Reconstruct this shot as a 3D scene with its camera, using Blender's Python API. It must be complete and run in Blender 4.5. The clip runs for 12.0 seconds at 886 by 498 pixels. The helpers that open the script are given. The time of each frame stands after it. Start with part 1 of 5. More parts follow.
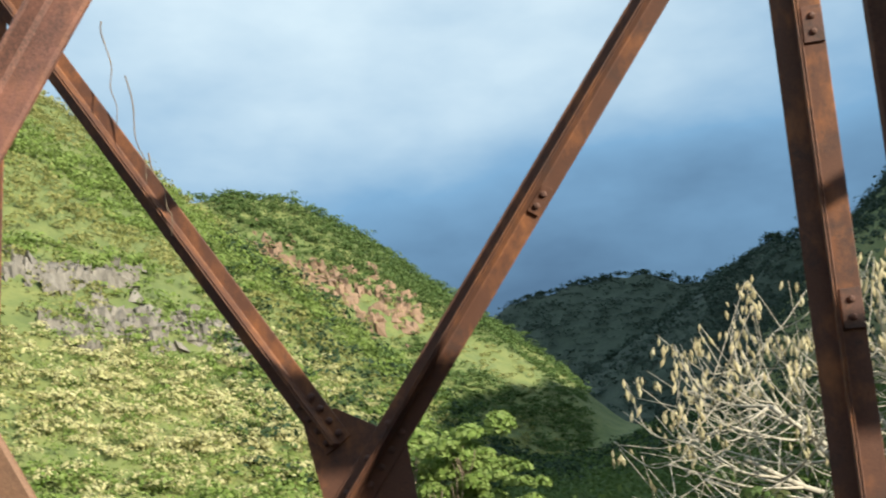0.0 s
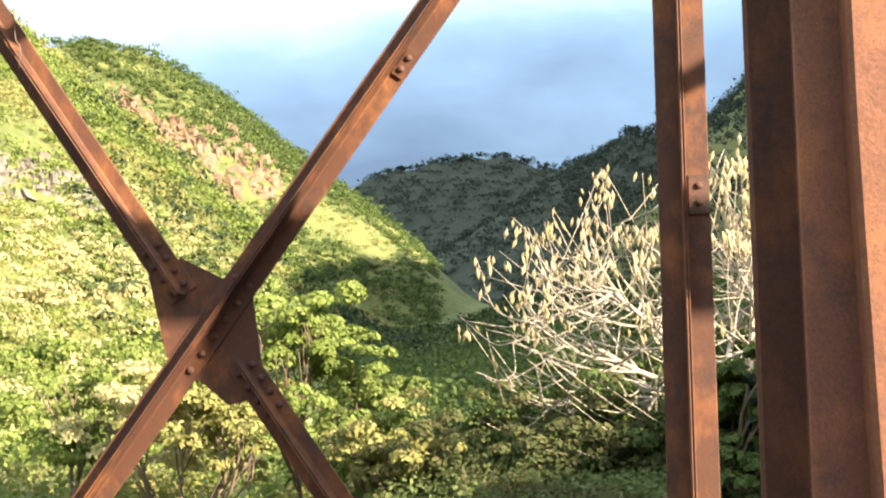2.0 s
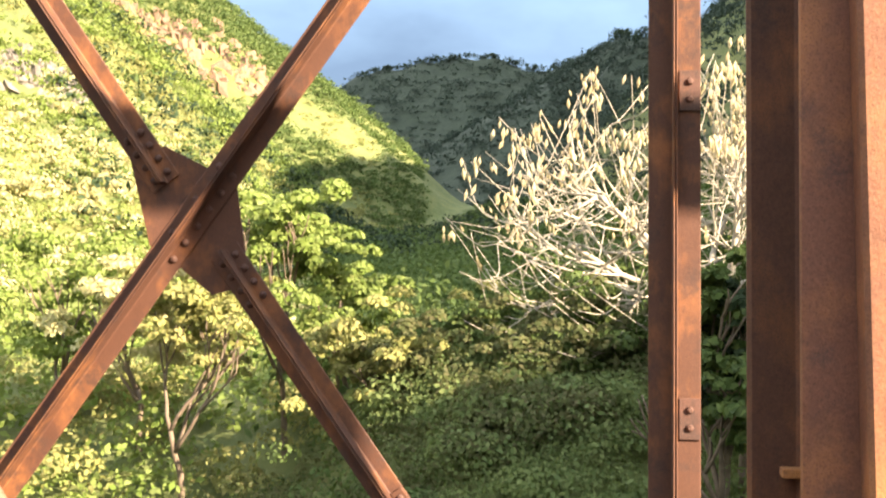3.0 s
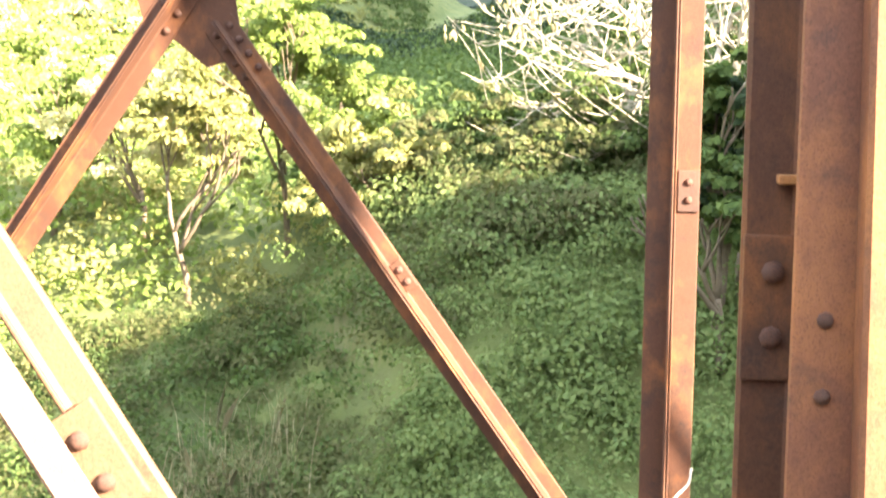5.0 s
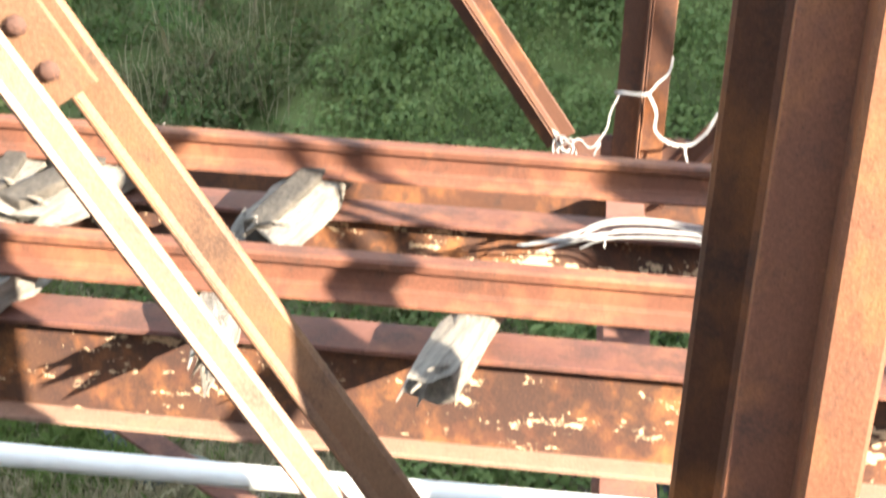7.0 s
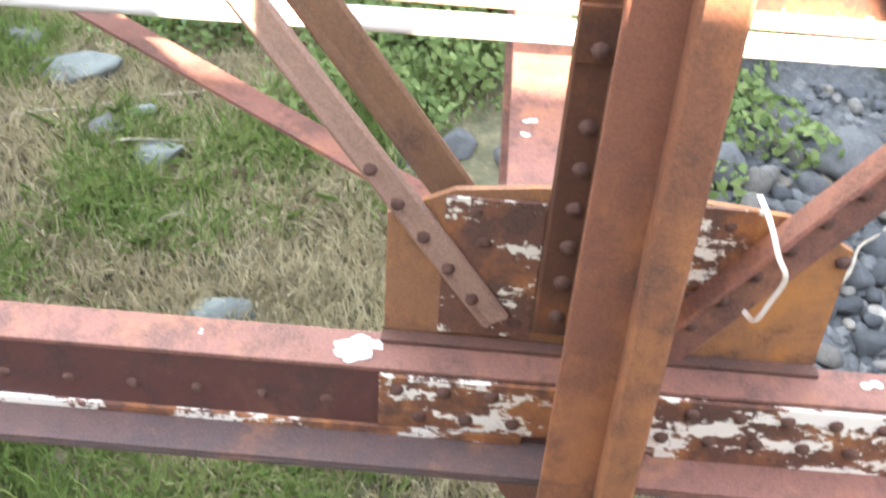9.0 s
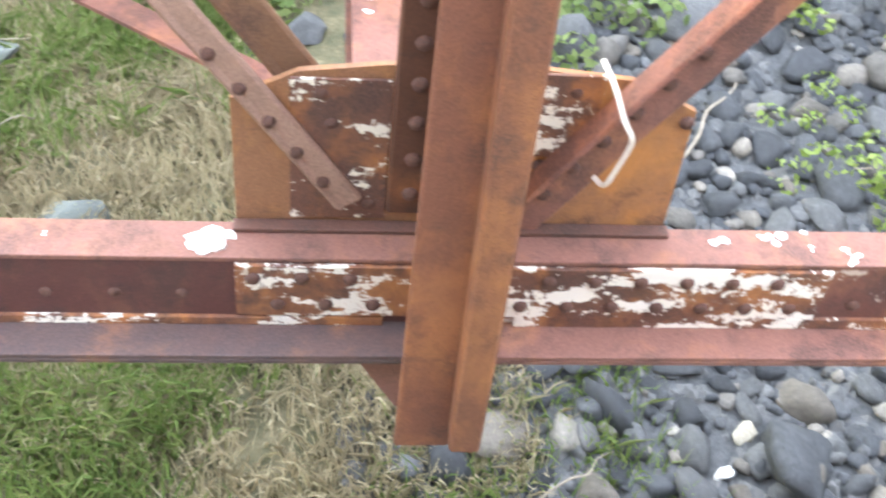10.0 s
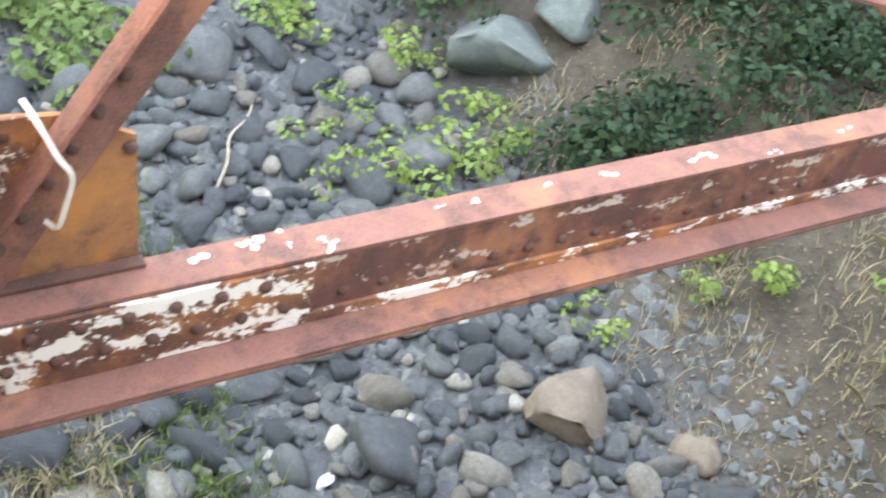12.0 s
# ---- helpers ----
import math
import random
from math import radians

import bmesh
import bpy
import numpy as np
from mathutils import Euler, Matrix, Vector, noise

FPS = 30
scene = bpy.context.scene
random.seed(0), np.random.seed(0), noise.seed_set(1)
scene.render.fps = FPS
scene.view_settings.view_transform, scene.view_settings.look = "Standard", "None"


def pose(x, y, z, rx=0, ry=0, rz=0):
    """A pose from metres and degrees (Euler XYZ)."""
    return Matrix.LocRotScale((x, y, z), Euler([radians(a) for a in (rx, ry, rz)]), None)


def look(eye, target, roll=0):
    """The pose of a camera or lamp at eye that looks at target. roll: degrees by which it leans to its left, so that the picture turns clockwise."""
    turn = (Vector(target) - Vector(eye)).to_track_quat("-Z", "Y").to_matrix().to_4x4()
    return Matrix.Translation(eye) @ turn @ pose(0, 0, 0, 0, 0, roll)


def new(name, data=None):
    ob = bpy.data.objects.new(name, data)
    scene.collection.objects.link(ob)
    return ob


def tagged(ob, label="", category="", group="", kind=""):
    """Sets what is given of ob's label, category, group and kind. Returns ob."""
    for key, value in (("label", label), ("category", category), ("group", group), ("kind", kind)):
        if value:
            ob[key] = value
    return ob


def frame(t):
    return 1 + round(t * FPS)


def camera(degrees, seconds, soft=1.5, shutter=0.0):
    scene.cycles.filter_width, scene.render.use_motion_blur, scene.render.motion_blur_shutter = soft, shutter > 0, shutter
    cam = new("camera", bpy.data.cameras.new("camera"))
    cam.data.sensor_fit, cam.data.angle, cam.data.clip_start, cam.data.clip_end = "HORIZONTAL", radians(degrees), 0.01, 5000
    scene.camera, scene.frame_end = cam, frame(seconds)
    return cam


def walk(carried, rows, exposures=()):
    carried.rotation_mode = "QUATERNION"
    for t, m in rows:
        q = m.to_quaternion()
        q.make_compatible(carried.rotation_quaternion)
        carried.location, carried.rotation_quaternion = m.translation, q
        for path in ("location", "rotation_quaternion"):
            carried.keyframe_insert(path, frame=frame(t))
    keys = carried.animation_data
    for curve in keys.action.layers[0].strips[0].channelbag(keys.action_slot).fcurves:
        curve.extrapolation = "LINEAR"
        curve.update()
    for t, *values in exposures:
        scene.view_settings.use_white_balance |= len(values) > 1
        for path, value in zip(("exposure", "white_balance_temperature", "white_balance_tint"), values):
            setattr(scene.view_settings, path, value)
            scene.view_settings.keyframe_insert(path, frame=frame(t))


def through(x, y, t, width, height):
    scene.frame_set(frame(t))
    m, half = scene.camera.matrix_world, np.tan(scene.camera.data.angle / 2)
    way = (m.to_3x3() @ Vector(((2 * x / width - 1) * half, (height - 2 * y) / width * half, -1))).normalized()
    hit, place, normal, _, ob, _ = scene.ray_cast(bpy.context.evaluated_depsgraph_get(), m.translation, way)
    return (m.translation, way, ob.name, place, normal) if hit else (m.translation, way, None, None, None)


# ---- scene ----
# World: x along the bridge, y across it, z up; z = 0 at the top of the lower chord of the near truss.
cam = camera(39.7, 12.0, soft=2.0, shutter=0.4)
PATH = [
    (0, (0.195, -1.728, 2.23), (-0.314, 0.15, 2.691), -3.6),
    (0.5, (0.201, -1.708, 2.223), (-0.214, 0.2, 2.654), -2.8),
    (1, (0.204, -1.701, 2.213), (-0.147, 0.233, 2.584), -2.1),
    (1.5, (0.203, -1.7, 2.201), (-0.116, 0.249, 2.517), -1.0),
    (2, (0.202, -1.697, 2.19), (-0.099, 0.265, 2.44), -0.5),
    (2.5, (0.203, -1.692, 2.173), (-0.079, 0.28, 2.348), -0.2),
    (3, (0.194, -1.66, 2.159), (-0.085, 0.318, 2.249), 0.5),
    (3.2, (0.194, -1.663, 2.158), (-0.086, 0.316, 2.215), 0.7),
    (5, (0.204, -1.622, 2.023), (-0.074, 0.346, 1.799), 0.5),
    (5.5, (0.203, -1.608, 2.001), (-0.064, 0.341, 1.64), 0.8),
    (6, (0.199, -1.598, 1.993), (-0.071, 0.32, 1.494), -0.1),
    (6.5, (0.194, -1.529, 1.989), (-0.044, 0.351, 1.351), 1.6),
    (7, (0.199, -1.482, 1.996), (-0.012, 0.307, 1.128), 1.6),
    (7.5, (0.206, -1.58, 1.909), (0.023, 0.145, 0.913), 1.7),
    (9.3, (0.221, -1.556, 1.811), (0.251, -0.158, 0.381), 5.0),
    (9.5, (0.222, -1.554, 1.808), (0.295, -0.182, 0.354), 5.7),
    (10, (0.238, -1.55, 1.792), (0.446, -0.237, 0.299), 7.6),
    (10.5, (0.298, -1.562, 1.767), (0.688, -0.291, 0.273), 9.9),
    (11, (0.33, -1.517, 1.771), (0.872, -0.294, 0.284), 12.4),
    (11.5, (0.354, -1.572, 1.765), (1.09, -0.376, 0.34), 14.0),
    (12, (0.409, -1.591, 1.775), (1.283, -0.417, 0.413), 14.2),
]
EXPOSURES = [(0, 0.95, 6000, 4), (0.5, 0.95, 6100, 4), (1.0, 1.4, 6500, 8), (1.5, 1.8, 6800, 12), (2.0, 2.05, 7100, 16), (2.5, 2.25, 7300, 18), (3.0, 2.35, 7300, 18), (5.0, 3.5, 6900, 14), (6.0, 3.3, 6700, 12), (7.0, 2.75, 6400, 10), (7.5, 2.65, 6500, 11), (9.3, 4.25, 6600, 18), (10.0, 4.3, 6600, 18), (11.0, 4.15, 6500, 15), (12.0, 4.05, 6600, 14)]
walk(cam, [(t, look(eye, target, roll)) for t, eye, target, roll in PATH], EXPOSURES)

# ------------------------------------------------------------------ light
SUN_AZ, SUN_EL = 58.0, 24.0
TO_SUN = Vector((math.sin(radians(SUN_AZ)) * math.cos(radians(SUN_EL)), -math.cos(radians(SUN_AZ)) * math.cos(radians(SUN_EL)), math.sin(radians(SUN_EL))))


def make_world():
    world = bpy.data.worlds.new("sky")
    scene.world = world
    world.use_nodes = True
    nt = world.node_tree
    nt.nodes.clear()
    n = nt.nodes.new
    out, bg, sky = n("ShaderNodeOutputWorld"), n("ShaderNodeBackground"), n("ShaderNodeTexSky")
    sky.sky_type, sky.sun_disc = "NISHITA", False
    sky.sun_elevation, sky.sun_rotation = radians(SUN_EL), radians(180 - SUN_AZ)
    sky.air_density, sky.dust_density = 1.0, 1.0
    coord, sep = n("ShaderNodeTexCoord"), n("ShaderNodeSeparateXYZ")
    nt.links.new(coord.outputs["Generated"], sep.inputs[0])
    mapping = n("ShaderNodeMapping")
    mapping.inputs["Scale"].default_value = (1.0, 1.0, 2.2)
    mapping.inputs["Location"].default_value = (0.35, 0.1, 0.0)
    nt.links.new(coord.outputs["Generated"], mapping.inputs[0])
    cloud = n("ShaderNodeTexNoise")
    cloud.inputs["Scale"].default_value, cloud.inputs["Detail"].default_value, cloud.inputs["Roughness"].default_value = 2.3, 6.0, 0.5
    nt.links.new(mapping.outputs[0], cloud.inputs[0])
    # cloud deck: slate blue low down, white higher up
    rise = n("ShaderNodeMapRange")
    rise.inputs[1].default_value, rise.inputs[2].default_value = 0.16, 0.46
    nt.links.new(sep.outputs["Z"], rise.inputs[0])
    add = n("ShaderNodeMath")
    add.operation = "MULTIPLY_ADD"
    add.inputs[1].default_value, add.inputs[2].default_value = 1.8, -0.92
    nt.links.new(cloud.outputs[0], add.inputs[0])
    total = n("ShaderNodeMath")
    total.operation, total.use_clamp = "ADD", True
    nt.links.new(add.outputs[0], total.inputs[0])
    nt.links.new(rise.outputs[0], total.inputs[1])
    ramp = n("ShaderNodeValToRGB")
    e = ramp.color_ramp.elements
    e[0].position, e[0].color = 0.0, (1.3, 2.3, 3.8, 1)
    e[1].position, e[1].color = 1.0, (11.5, 12.8, 13.4, 1)
    mid = e.new(0.45)
    mid.color = (3.5, 6.0, 8.8, 1)
    nt.links.new(total.outputs[0], ramp.inputs[0])
    mix = n("ShaderNodeMixRGB")
    cover = n("ShaderNodeMapRange")
    cover.inputs[1].default_value, cover.inputs[2].default_value, cover.inputs[3].default_value, cover.inputs[4].default_value = 0.45, 0.85, 0.85, 0.25
    nt.links.new(sep.outputs["Z"], cover.inputs[0])
    nt.links.new(cover.outputs[0], mix.inputs[0])
    nt.links.new(sky.outputs[0], mix.inputs[1])
    nt.links.new(ramp.outputs[0], mix.inputs[2])
    bg.inputs[1].default_value = 0.040
    # sky overhead, out of view, brightened to lift the light in the shade
    zenith_gain = n("ShaderNodeMapRange")
    zenith_gain.inputs[1].default_value, zenith_gain.inputs[2].default_value, zenith_gain.inputs[3].default_value, zenith_gain.inputs[4].default_value = 0.48, 0.80, 1.0, 2.3
    nt.links.new(sep.outputs["Z"], zenith_gain.inputs[0])
    bright = n("ShaderNodeVectorMath")
    bright.operation = "SCALE"
    nt.links.new(mix.outputs[0], bright.inputs[0])
    nt.links.new(zenith_gain.outputs[0], bright.inputs["Scale"])
    nt.links.new(bright.outputs[0], bg.inputs[0])
    nt.links.new(bg.outputs[0], out.inputs[0])


make_world()
sun = new("sun", bpy.data.lights.new("sun", "SUN"))
sun.data.energy, sun.data.angle, sun.data.color = 5.0, radians(0.6), (1.0, 0.87, 0.68)
sun.matrix_world = look((0, 0, 60), Vector((0, 0, 60)) - TO_SUN)


# ------------------------------------------------------------------ materials
class Mat:
    """A node material with small helpers."""

    def __init__(self, name, rough=0.8, metal=0.0):
        self.m = bpy.data.materials.new(name)
        self.m.use_nodes = True
        self.nt = self.m.node_tree
        self.p = self.nt.nodes["Principled BSDF"]
        self.p.inputs["Roughness"].default_value = rough
        self.p.inputs["Metallic"].default_value = metal

    def n(self, kind):
        return self.nt.nodes.new(kind)

    def link(self, a, b):
        self.nt.links.new(a, b)

    def coords(self, kind="Object"):
        return self.n("ShaderNodeTexCoord").outputs[kind]

    def noise(self, scale, detail=5.0, rough=0.6, stretch=None, vec=None):
        t = self.n("ShaderNodeTexNoise")
        t.inputs["Scale"].default_value, t.inputs["Detail"].default_value, t.inputs["Roughness"].default_value = scale, detail, rough
        v = vec if vec is not None else self.coords()
        if stretch:
            mp = self.n("ShaderNodeMapping")
            mp.inputs["Scale"].default_value = stretch
            self.link(v, mp.inputs[0])
            v = mp.outputs[0]
        self.link(v, t.inputs[0])
        return t.outputs[0]

    def ramp(self, fac, stops, hard=False):
        r = self.n("ShaderNodeValToRGB")
        e = r.color_ramp.elements
        while len(e) < len(stops):
            e.new(0.5)
        for el, (pos, col) in zip(e, stops):
            el.position, el.color = pos, (*col, 1)
        if hard:
            r.color_ramp.interpolation = "CONSTANT"
        self.link(fac, r.inputs[0])
        return r.outputs[0]

    def mix(self, fac, a, b, mode="MIX"):
        x = self.n("ShaderNodeMixRGB")
        x.blend_type = mode
        for value, socket in ((fac, x.inputs[0]), (a, x.inputs[1]), (b, x.inputs[2])):
            if isinstance(value, (int, float)):
                socket.default_value = value
            elif isinstance(value, tuple):
                socket.default_value = (*value, 1)
            else:
                self.link(value, socket)
        return x.outputs[0]

    def math(self, op, a, b=0.0, clamp=False):
        x = self.n("ShaderNodeMath")
        x.operation, x.use_clamp = op, clamp
        for value, socket in ((a, x.inputs[0]), (b, x.inputs[1])):
            if isinstance(value, (int, float)):
                socket.default_value = value
            else:
                self.link(value, socket)
        return x.outputs[0]

    def colour(self, c):
        if isinstance(c, tuple):
            self.p.inputs["Base Color"].default_value = (*c, 1)
        else:
            self.link(c, self.p.inputs["Base Color"])

    def bump(self, height, strength=0.4, dist=0.01):
        b = self.n("ShaderNodeBump")
        b.inputs["Strength"].default_value, b.inputs["Distance"].default_value = strength, dist
        self.link(height, b.inputs["Height"])
        self.link(b.outputs[0], self.p.inputs["Normal"])


def step(m, fac, at, width=0.05):
    r = m.n("ShaderNodeMapRange")
    r.inputs[1].default_value, r.inputs[2].default_value = at - width, at + width
    m.link(fac, r.inputs[0])
    return r.outputs[0]


def rust_material(name, base, orange, dark, orange_at=0.58, dark_at=0.6, paint_at=None, paint=(0.72, 0.68, 0.58)):
    """Weathered steel: old red-brown paint, orange rust, dark scale and, where asked, remains of white paint."""
    m = Mat(name, 0.72, 0.0)
    big, mid = m.noise(3.1, 4), m.noise(13, 6, 0.65)
    fine = m.noise(170, 3, 0.7)
    streak = m.noise(9, 5, 0.7, (1.6, 1.6, 0.8))
    speck = m.noise(420, 2, 0.6)
    col = m.mix(step(m, mid, 0.5, 0.25), tuple(c * 0.75 for c in base), base)
    col = m.mix(step(m, m.math("ADD", m.math("MULTIPLY", big, 0.6), m.math("MULTIPLY", streak, 0.4)), orange_at, 0.07), col, orange)
    col = m.mix(m.math("MULTIPLY", step(m, m.noise(7, 6, 0.7), dark_at, 0.06), 0.8), col, dark)
    col = m.mix(m.math("MULTIPLY", step(m, fine, 0.55, 0.15), 0.45), col, tuple(c * 1.6 for c in base))
    col = m.mix(m.math("MULTIPLY", step(m, speck, 0.60, 0.08), 0.55), col, tuple(c * 0.4 for c in base))
    if paint_at is not None:
        flake = m.math("ADD", m.math("MULTIPLY", m.noise(11, 6, 0.65, (0.5, 1, 1.3)), 0.75), m.math("MULTIPLY", m.noise(60, 3), 0.25))
        col = m.mix(step(m, flake, paint_at, 0.012), col, paint)
    m.colour(col)
    m.bump(m.math("ADD", m.math("MULTIPLY", fine, 0.4), mid), 0.5, 0.004)
    return m.m


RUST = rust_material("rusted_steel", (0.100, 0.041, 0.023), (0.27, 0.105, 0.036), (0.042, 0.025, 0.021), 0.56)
RUST_PINK = rust_material("faded_red_steel", (0.225, 0.105, 0.080), (0.33, 0.145, 0.07), (0.075, 0.044, 0.038), 0.56, 0.545)
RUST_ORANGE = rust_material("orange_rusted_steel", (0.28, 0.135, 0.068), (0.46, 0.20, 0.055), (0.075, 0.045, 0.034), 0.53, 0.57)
RUST_PATCHY = rust_material("patchy_painted_steel", (0.15, 0.066, 0.045), (0.42, 0.17, 0.055), (0.05, 0.034, 0.032), 0.51, 0.54, 0.525, (0.80, 0.76, 0.68))
RUST_TAN = rust_material("tan_steel", (0.30, 0.18, 0.13), (0.36, 0.20, 0.115), (0.11, 0.066, 0.052), 0.6, 0.6)
# full sunlight on the near diagonal, painted in as paler steel
RUST_SUNLIT = rust_material("sunlit_pale_steel", (0.33, 0.205, 0.15), (0.38, 0.22, 0.13), (0.16, 0.10, 0.08), 0.62, 0.62)
RUST_OCHRE = rust_material("ochre_rusted_steel", (0.20, 0.108, 0.062), (0.28, 0.135, 0.058), (0.08, 0.047, 0.036), 0.58, 0.6)
RUST_SMEAR = rust_material("smeared_gusset_steel", (0.15, 0.07, 0.047), (0.38, 0.15, 0.045), (0.05, 0.034, 0.032), 0.52, 0.53, 0.55)
RUST_STREAK = rust_material("streaked_girder_steel", (0.105, 0.044, 0.027), (0.34, 0.14, 0.048), (0.032, 0.021, 0.019), 0.54, 0.47, 0.575, (0.62, 0.46, 0.30))
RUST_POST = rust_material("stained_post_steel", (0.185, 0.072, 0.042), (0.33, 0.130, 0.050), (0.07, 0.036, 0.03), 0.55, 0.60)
RUST_RAIL = rust_material("worn_rail_steel", (0.155, 0.060, 0.036), (0.27, 0.112, 0.055), (0.065, 0.034, 0.025), 0.55, 0.57)
RUST_MAROON = rust_material("maroon_chord_steel", (0.105, 0.040, 0.034), (0.19, 0.085, 0.05), (0.045, 0.027, 0.027), 0.6, 0.55, 0.67, (0.50, 0.42, 0.36))
RUST_SCALE = rust_material("scaly_dark_steel", (0.125, 0.075, 0.066), (0.27, 0.125, 0.06), (0.06, 0.048, 0.05), 0.57, 0.47, 0.68, (0.45, 0.40, 0.36))
RUST_FLAKY = rust_material("flaky_chord_steel", (0.15, 0.062, 0.048), (0.34, 0.15, 0.075), (0.055, 0.035, 0.032), 0.54, 0.53, 0.57, (0.52, 0.43, 0.36))
RUST_RED = rust_material("dull_red_steel", (0.15, 0.062, 0.046), (0.24, 0.10, 0.055), (0.06, 0.035, 0.03), 0.57, 0.55)
# close to RUST_POST, tinted slightly oranger for the sunlit front strip
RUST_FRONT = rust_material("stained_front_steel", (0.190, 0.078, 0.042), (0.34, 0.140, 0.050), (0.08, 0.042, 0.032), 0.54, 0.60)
RUST_DARK = rust_material("dark_rusted_steel", (0.12, 0.056, 0.040), (0.24, 0.095, 0.04), (0.04, 0.027, 0.023), 0.6, 0.52)


def simple(name, dark, light, scale, rough=0.85, bump=0.4, dist=0.02, stretch=None, metal=0.0):
    m = Mat(name, rough, metal)
    a, b = m.noise(scale, 6, 0.65, stretch), m.noise(scale * 7, 4, 0.6, stretch)
    f = m.math("ADD", m.math("MULTIPLY", a, 0.65), m.math("MULTIPLY", b, 0.35))
    m.colour(m.ramp(f, [(0.3, dark), (0.7, light)]))
    m.bump(f, bump, dist)
    return m.m


WOOD = simple("weathered_wood", (0.06, 0.053, 0.046), (0.40, 0.36, 0.31), 5, 0.9, 1.0, 0.03, (7, 0.6, 7))
WOOD_CORE = simple("rotten_dark_wood", (0.02, 0.018, 0.016), (0.10, 0.085, 0.07), 8, 0.95, 0.8, 0.02)
PIPE = simple("white_pipe_plastic", (0.68, 0.68, 0.66), (0.82, 0.82, 0.80), 5, 0.45, 0.05)
TWINE = simple("grey_white_twine", (0.20, 0.19, 0.19), (0.46, 0.45, 0.44), 30, 0.8, 0.3)
TAPE = simple("dirty_white_tape", (0.55, 0.50, 0.42), (0.80, 0.77, 0.70), 14, 0.7, 0.3)
DROPPING = simple("white_dropping", (0.7, 0.7, 0.68), (0.85, 0.85, 0.82), 40, 0.9, 0.2)
CONCRETE = simple("weathered_concrete", (0.20, 0.19, 0.17), (0.36, 0.34, 0.31), 1.5, 0.9, 0.3)
BARK_PALE = simple("pale_bark", (0.27, 0.24, 0.19), (0.52, 0.47, 0.38), 9, 0.9, 0.4)
BARK_DRY = simple("dry_grey_bark", (0.16, 0.13, 0.10), (0.36, 0.31, 0.24), 9, 0.9, 0.4)
BARK_BROWN = simple("brown_bark", (0.09, 0.065, 0.045), (0.22, 0.17, 0.12), 9, 0.9, 0.5)
BLUE_PLASTIC = simple("faded_blue_plastic", (0.16, 0.34, 0.42), (0.30, 0.52, 0.60), 10, 0.6, 0.2)


def stone_material(name, joined):
    m = Mat(name, 0.82)
    rnd = m.n("ShaderNodeNewGeometry").outputs["Random Per Island"] if joined else m.n("ShaderNodeObjectInfo").outputs["Random"]
    tint = m.ramp(rnd, [(0.0, (0.03, 0.033, 0.037)), (0.4, (0.062, 0.066, 0.070)), (0.72, (0.105, 0.106, 0.104)), (0.90, (0.13, 0.112, 0.09)), (1.0, (0.26, 0.24, 0.205))])
    f = m.math("ADD", m.math("MULTIPLY", m.noise(4, 6, 0.7), 0.6), m.math("MULTIPLY", m.noise(26, 4), 0.4))
    m.colour(m.mix(1.0, tint, m.ramp(f, [(0.3, (0.42, 0.42, 0.43)), (0.55, (1.0, 1.0, 1.0)), (0.75, (1.7, 1.68, 1.62))]), "MULTIPLY"))
    m.bump(f, 0.85, 0.05)
    return m.m


STONE, COBBLE = stone_material("river_stone", False), stone_material("river_cobbles", True)
STONE_BROWN = simple("brown_rock", (0.09, 0.07, 0.053), (0.20, 0.155, 0.115), 2.5, 0.85, 0.6, 0.03)
STONE_GREEN = simple("mossy_grey_boulder", (0.055, 0.064, 0.058), (0.15, 0.165, 0.148), 2.0, 0.85, 0.6, 0.03)
STONE_DARK = simple("dark_basalt_rock", (0.03, 0.032, 0.034), (0.11, 0.112, 0.11), 2.2, 0.85, 0.7, 0.03)
STONE_WHITE = simple("white_stone", (0.58, 0.56, 0.52), (0.78, 0.76, 0.72), 8, 0.8, 0.2)
STONE_CREAM = simple("cream_stone", (0.26, 0.23, 0.17), (0.48, 0.43, 0.34), 6, 0.85, 0.3)
CLIFF = simple("basalt_cliff", (0.06, 0.055, 0.05), (0.30, 0.27, 0.235), 0.9, 0.9, 0.7, 0.4, (1, 1, 0.3))
CLIFF_RED = simple("red_earth_cliff", (0.10, 0.065, 0.045), (0.34, 0.22, 0.145), 0.5, 0.9, 0.7, 0.5, (1, 1, 0.4))


def leaf_material(name, colours, through=0.35):
    """Leaves: a colour drawn leaf by leaf, with light that shines through."""
    m = Mat(name, 0.75)
    m.p.inputs["Specular IOR Level"].default_value = 0.25
    rnd = m.n("ShaderNodeNewGeometry").outputs["Random Per Island"]
    stops = [(i / max(1, len(colours) - 1), c) for i, c in enumerate(colours)]
    col = m.mix(m.math("MULTIPLY", step(m, m.noise(0.35, 3), 0.5, 0.2), 0.5), m.ramp(rnd, stops), colours[0])
    m.colour(col)
    t = m.n("ShaderNodeBsdfTranslucent")
    m.link(col, t.inputs[0])
    mixer = m.n("ShaderNodeMixShader")
    mixer.inputs[0].default_value = through
    m.link(m.p.outputs[0], mixer.inputs[1])
    m.link(t.outputs[0], mixer.inputs[2])
    m.link(mixer.outputs[0], m.nt.nodes["Material Output"].inputs[0])
    return m.m


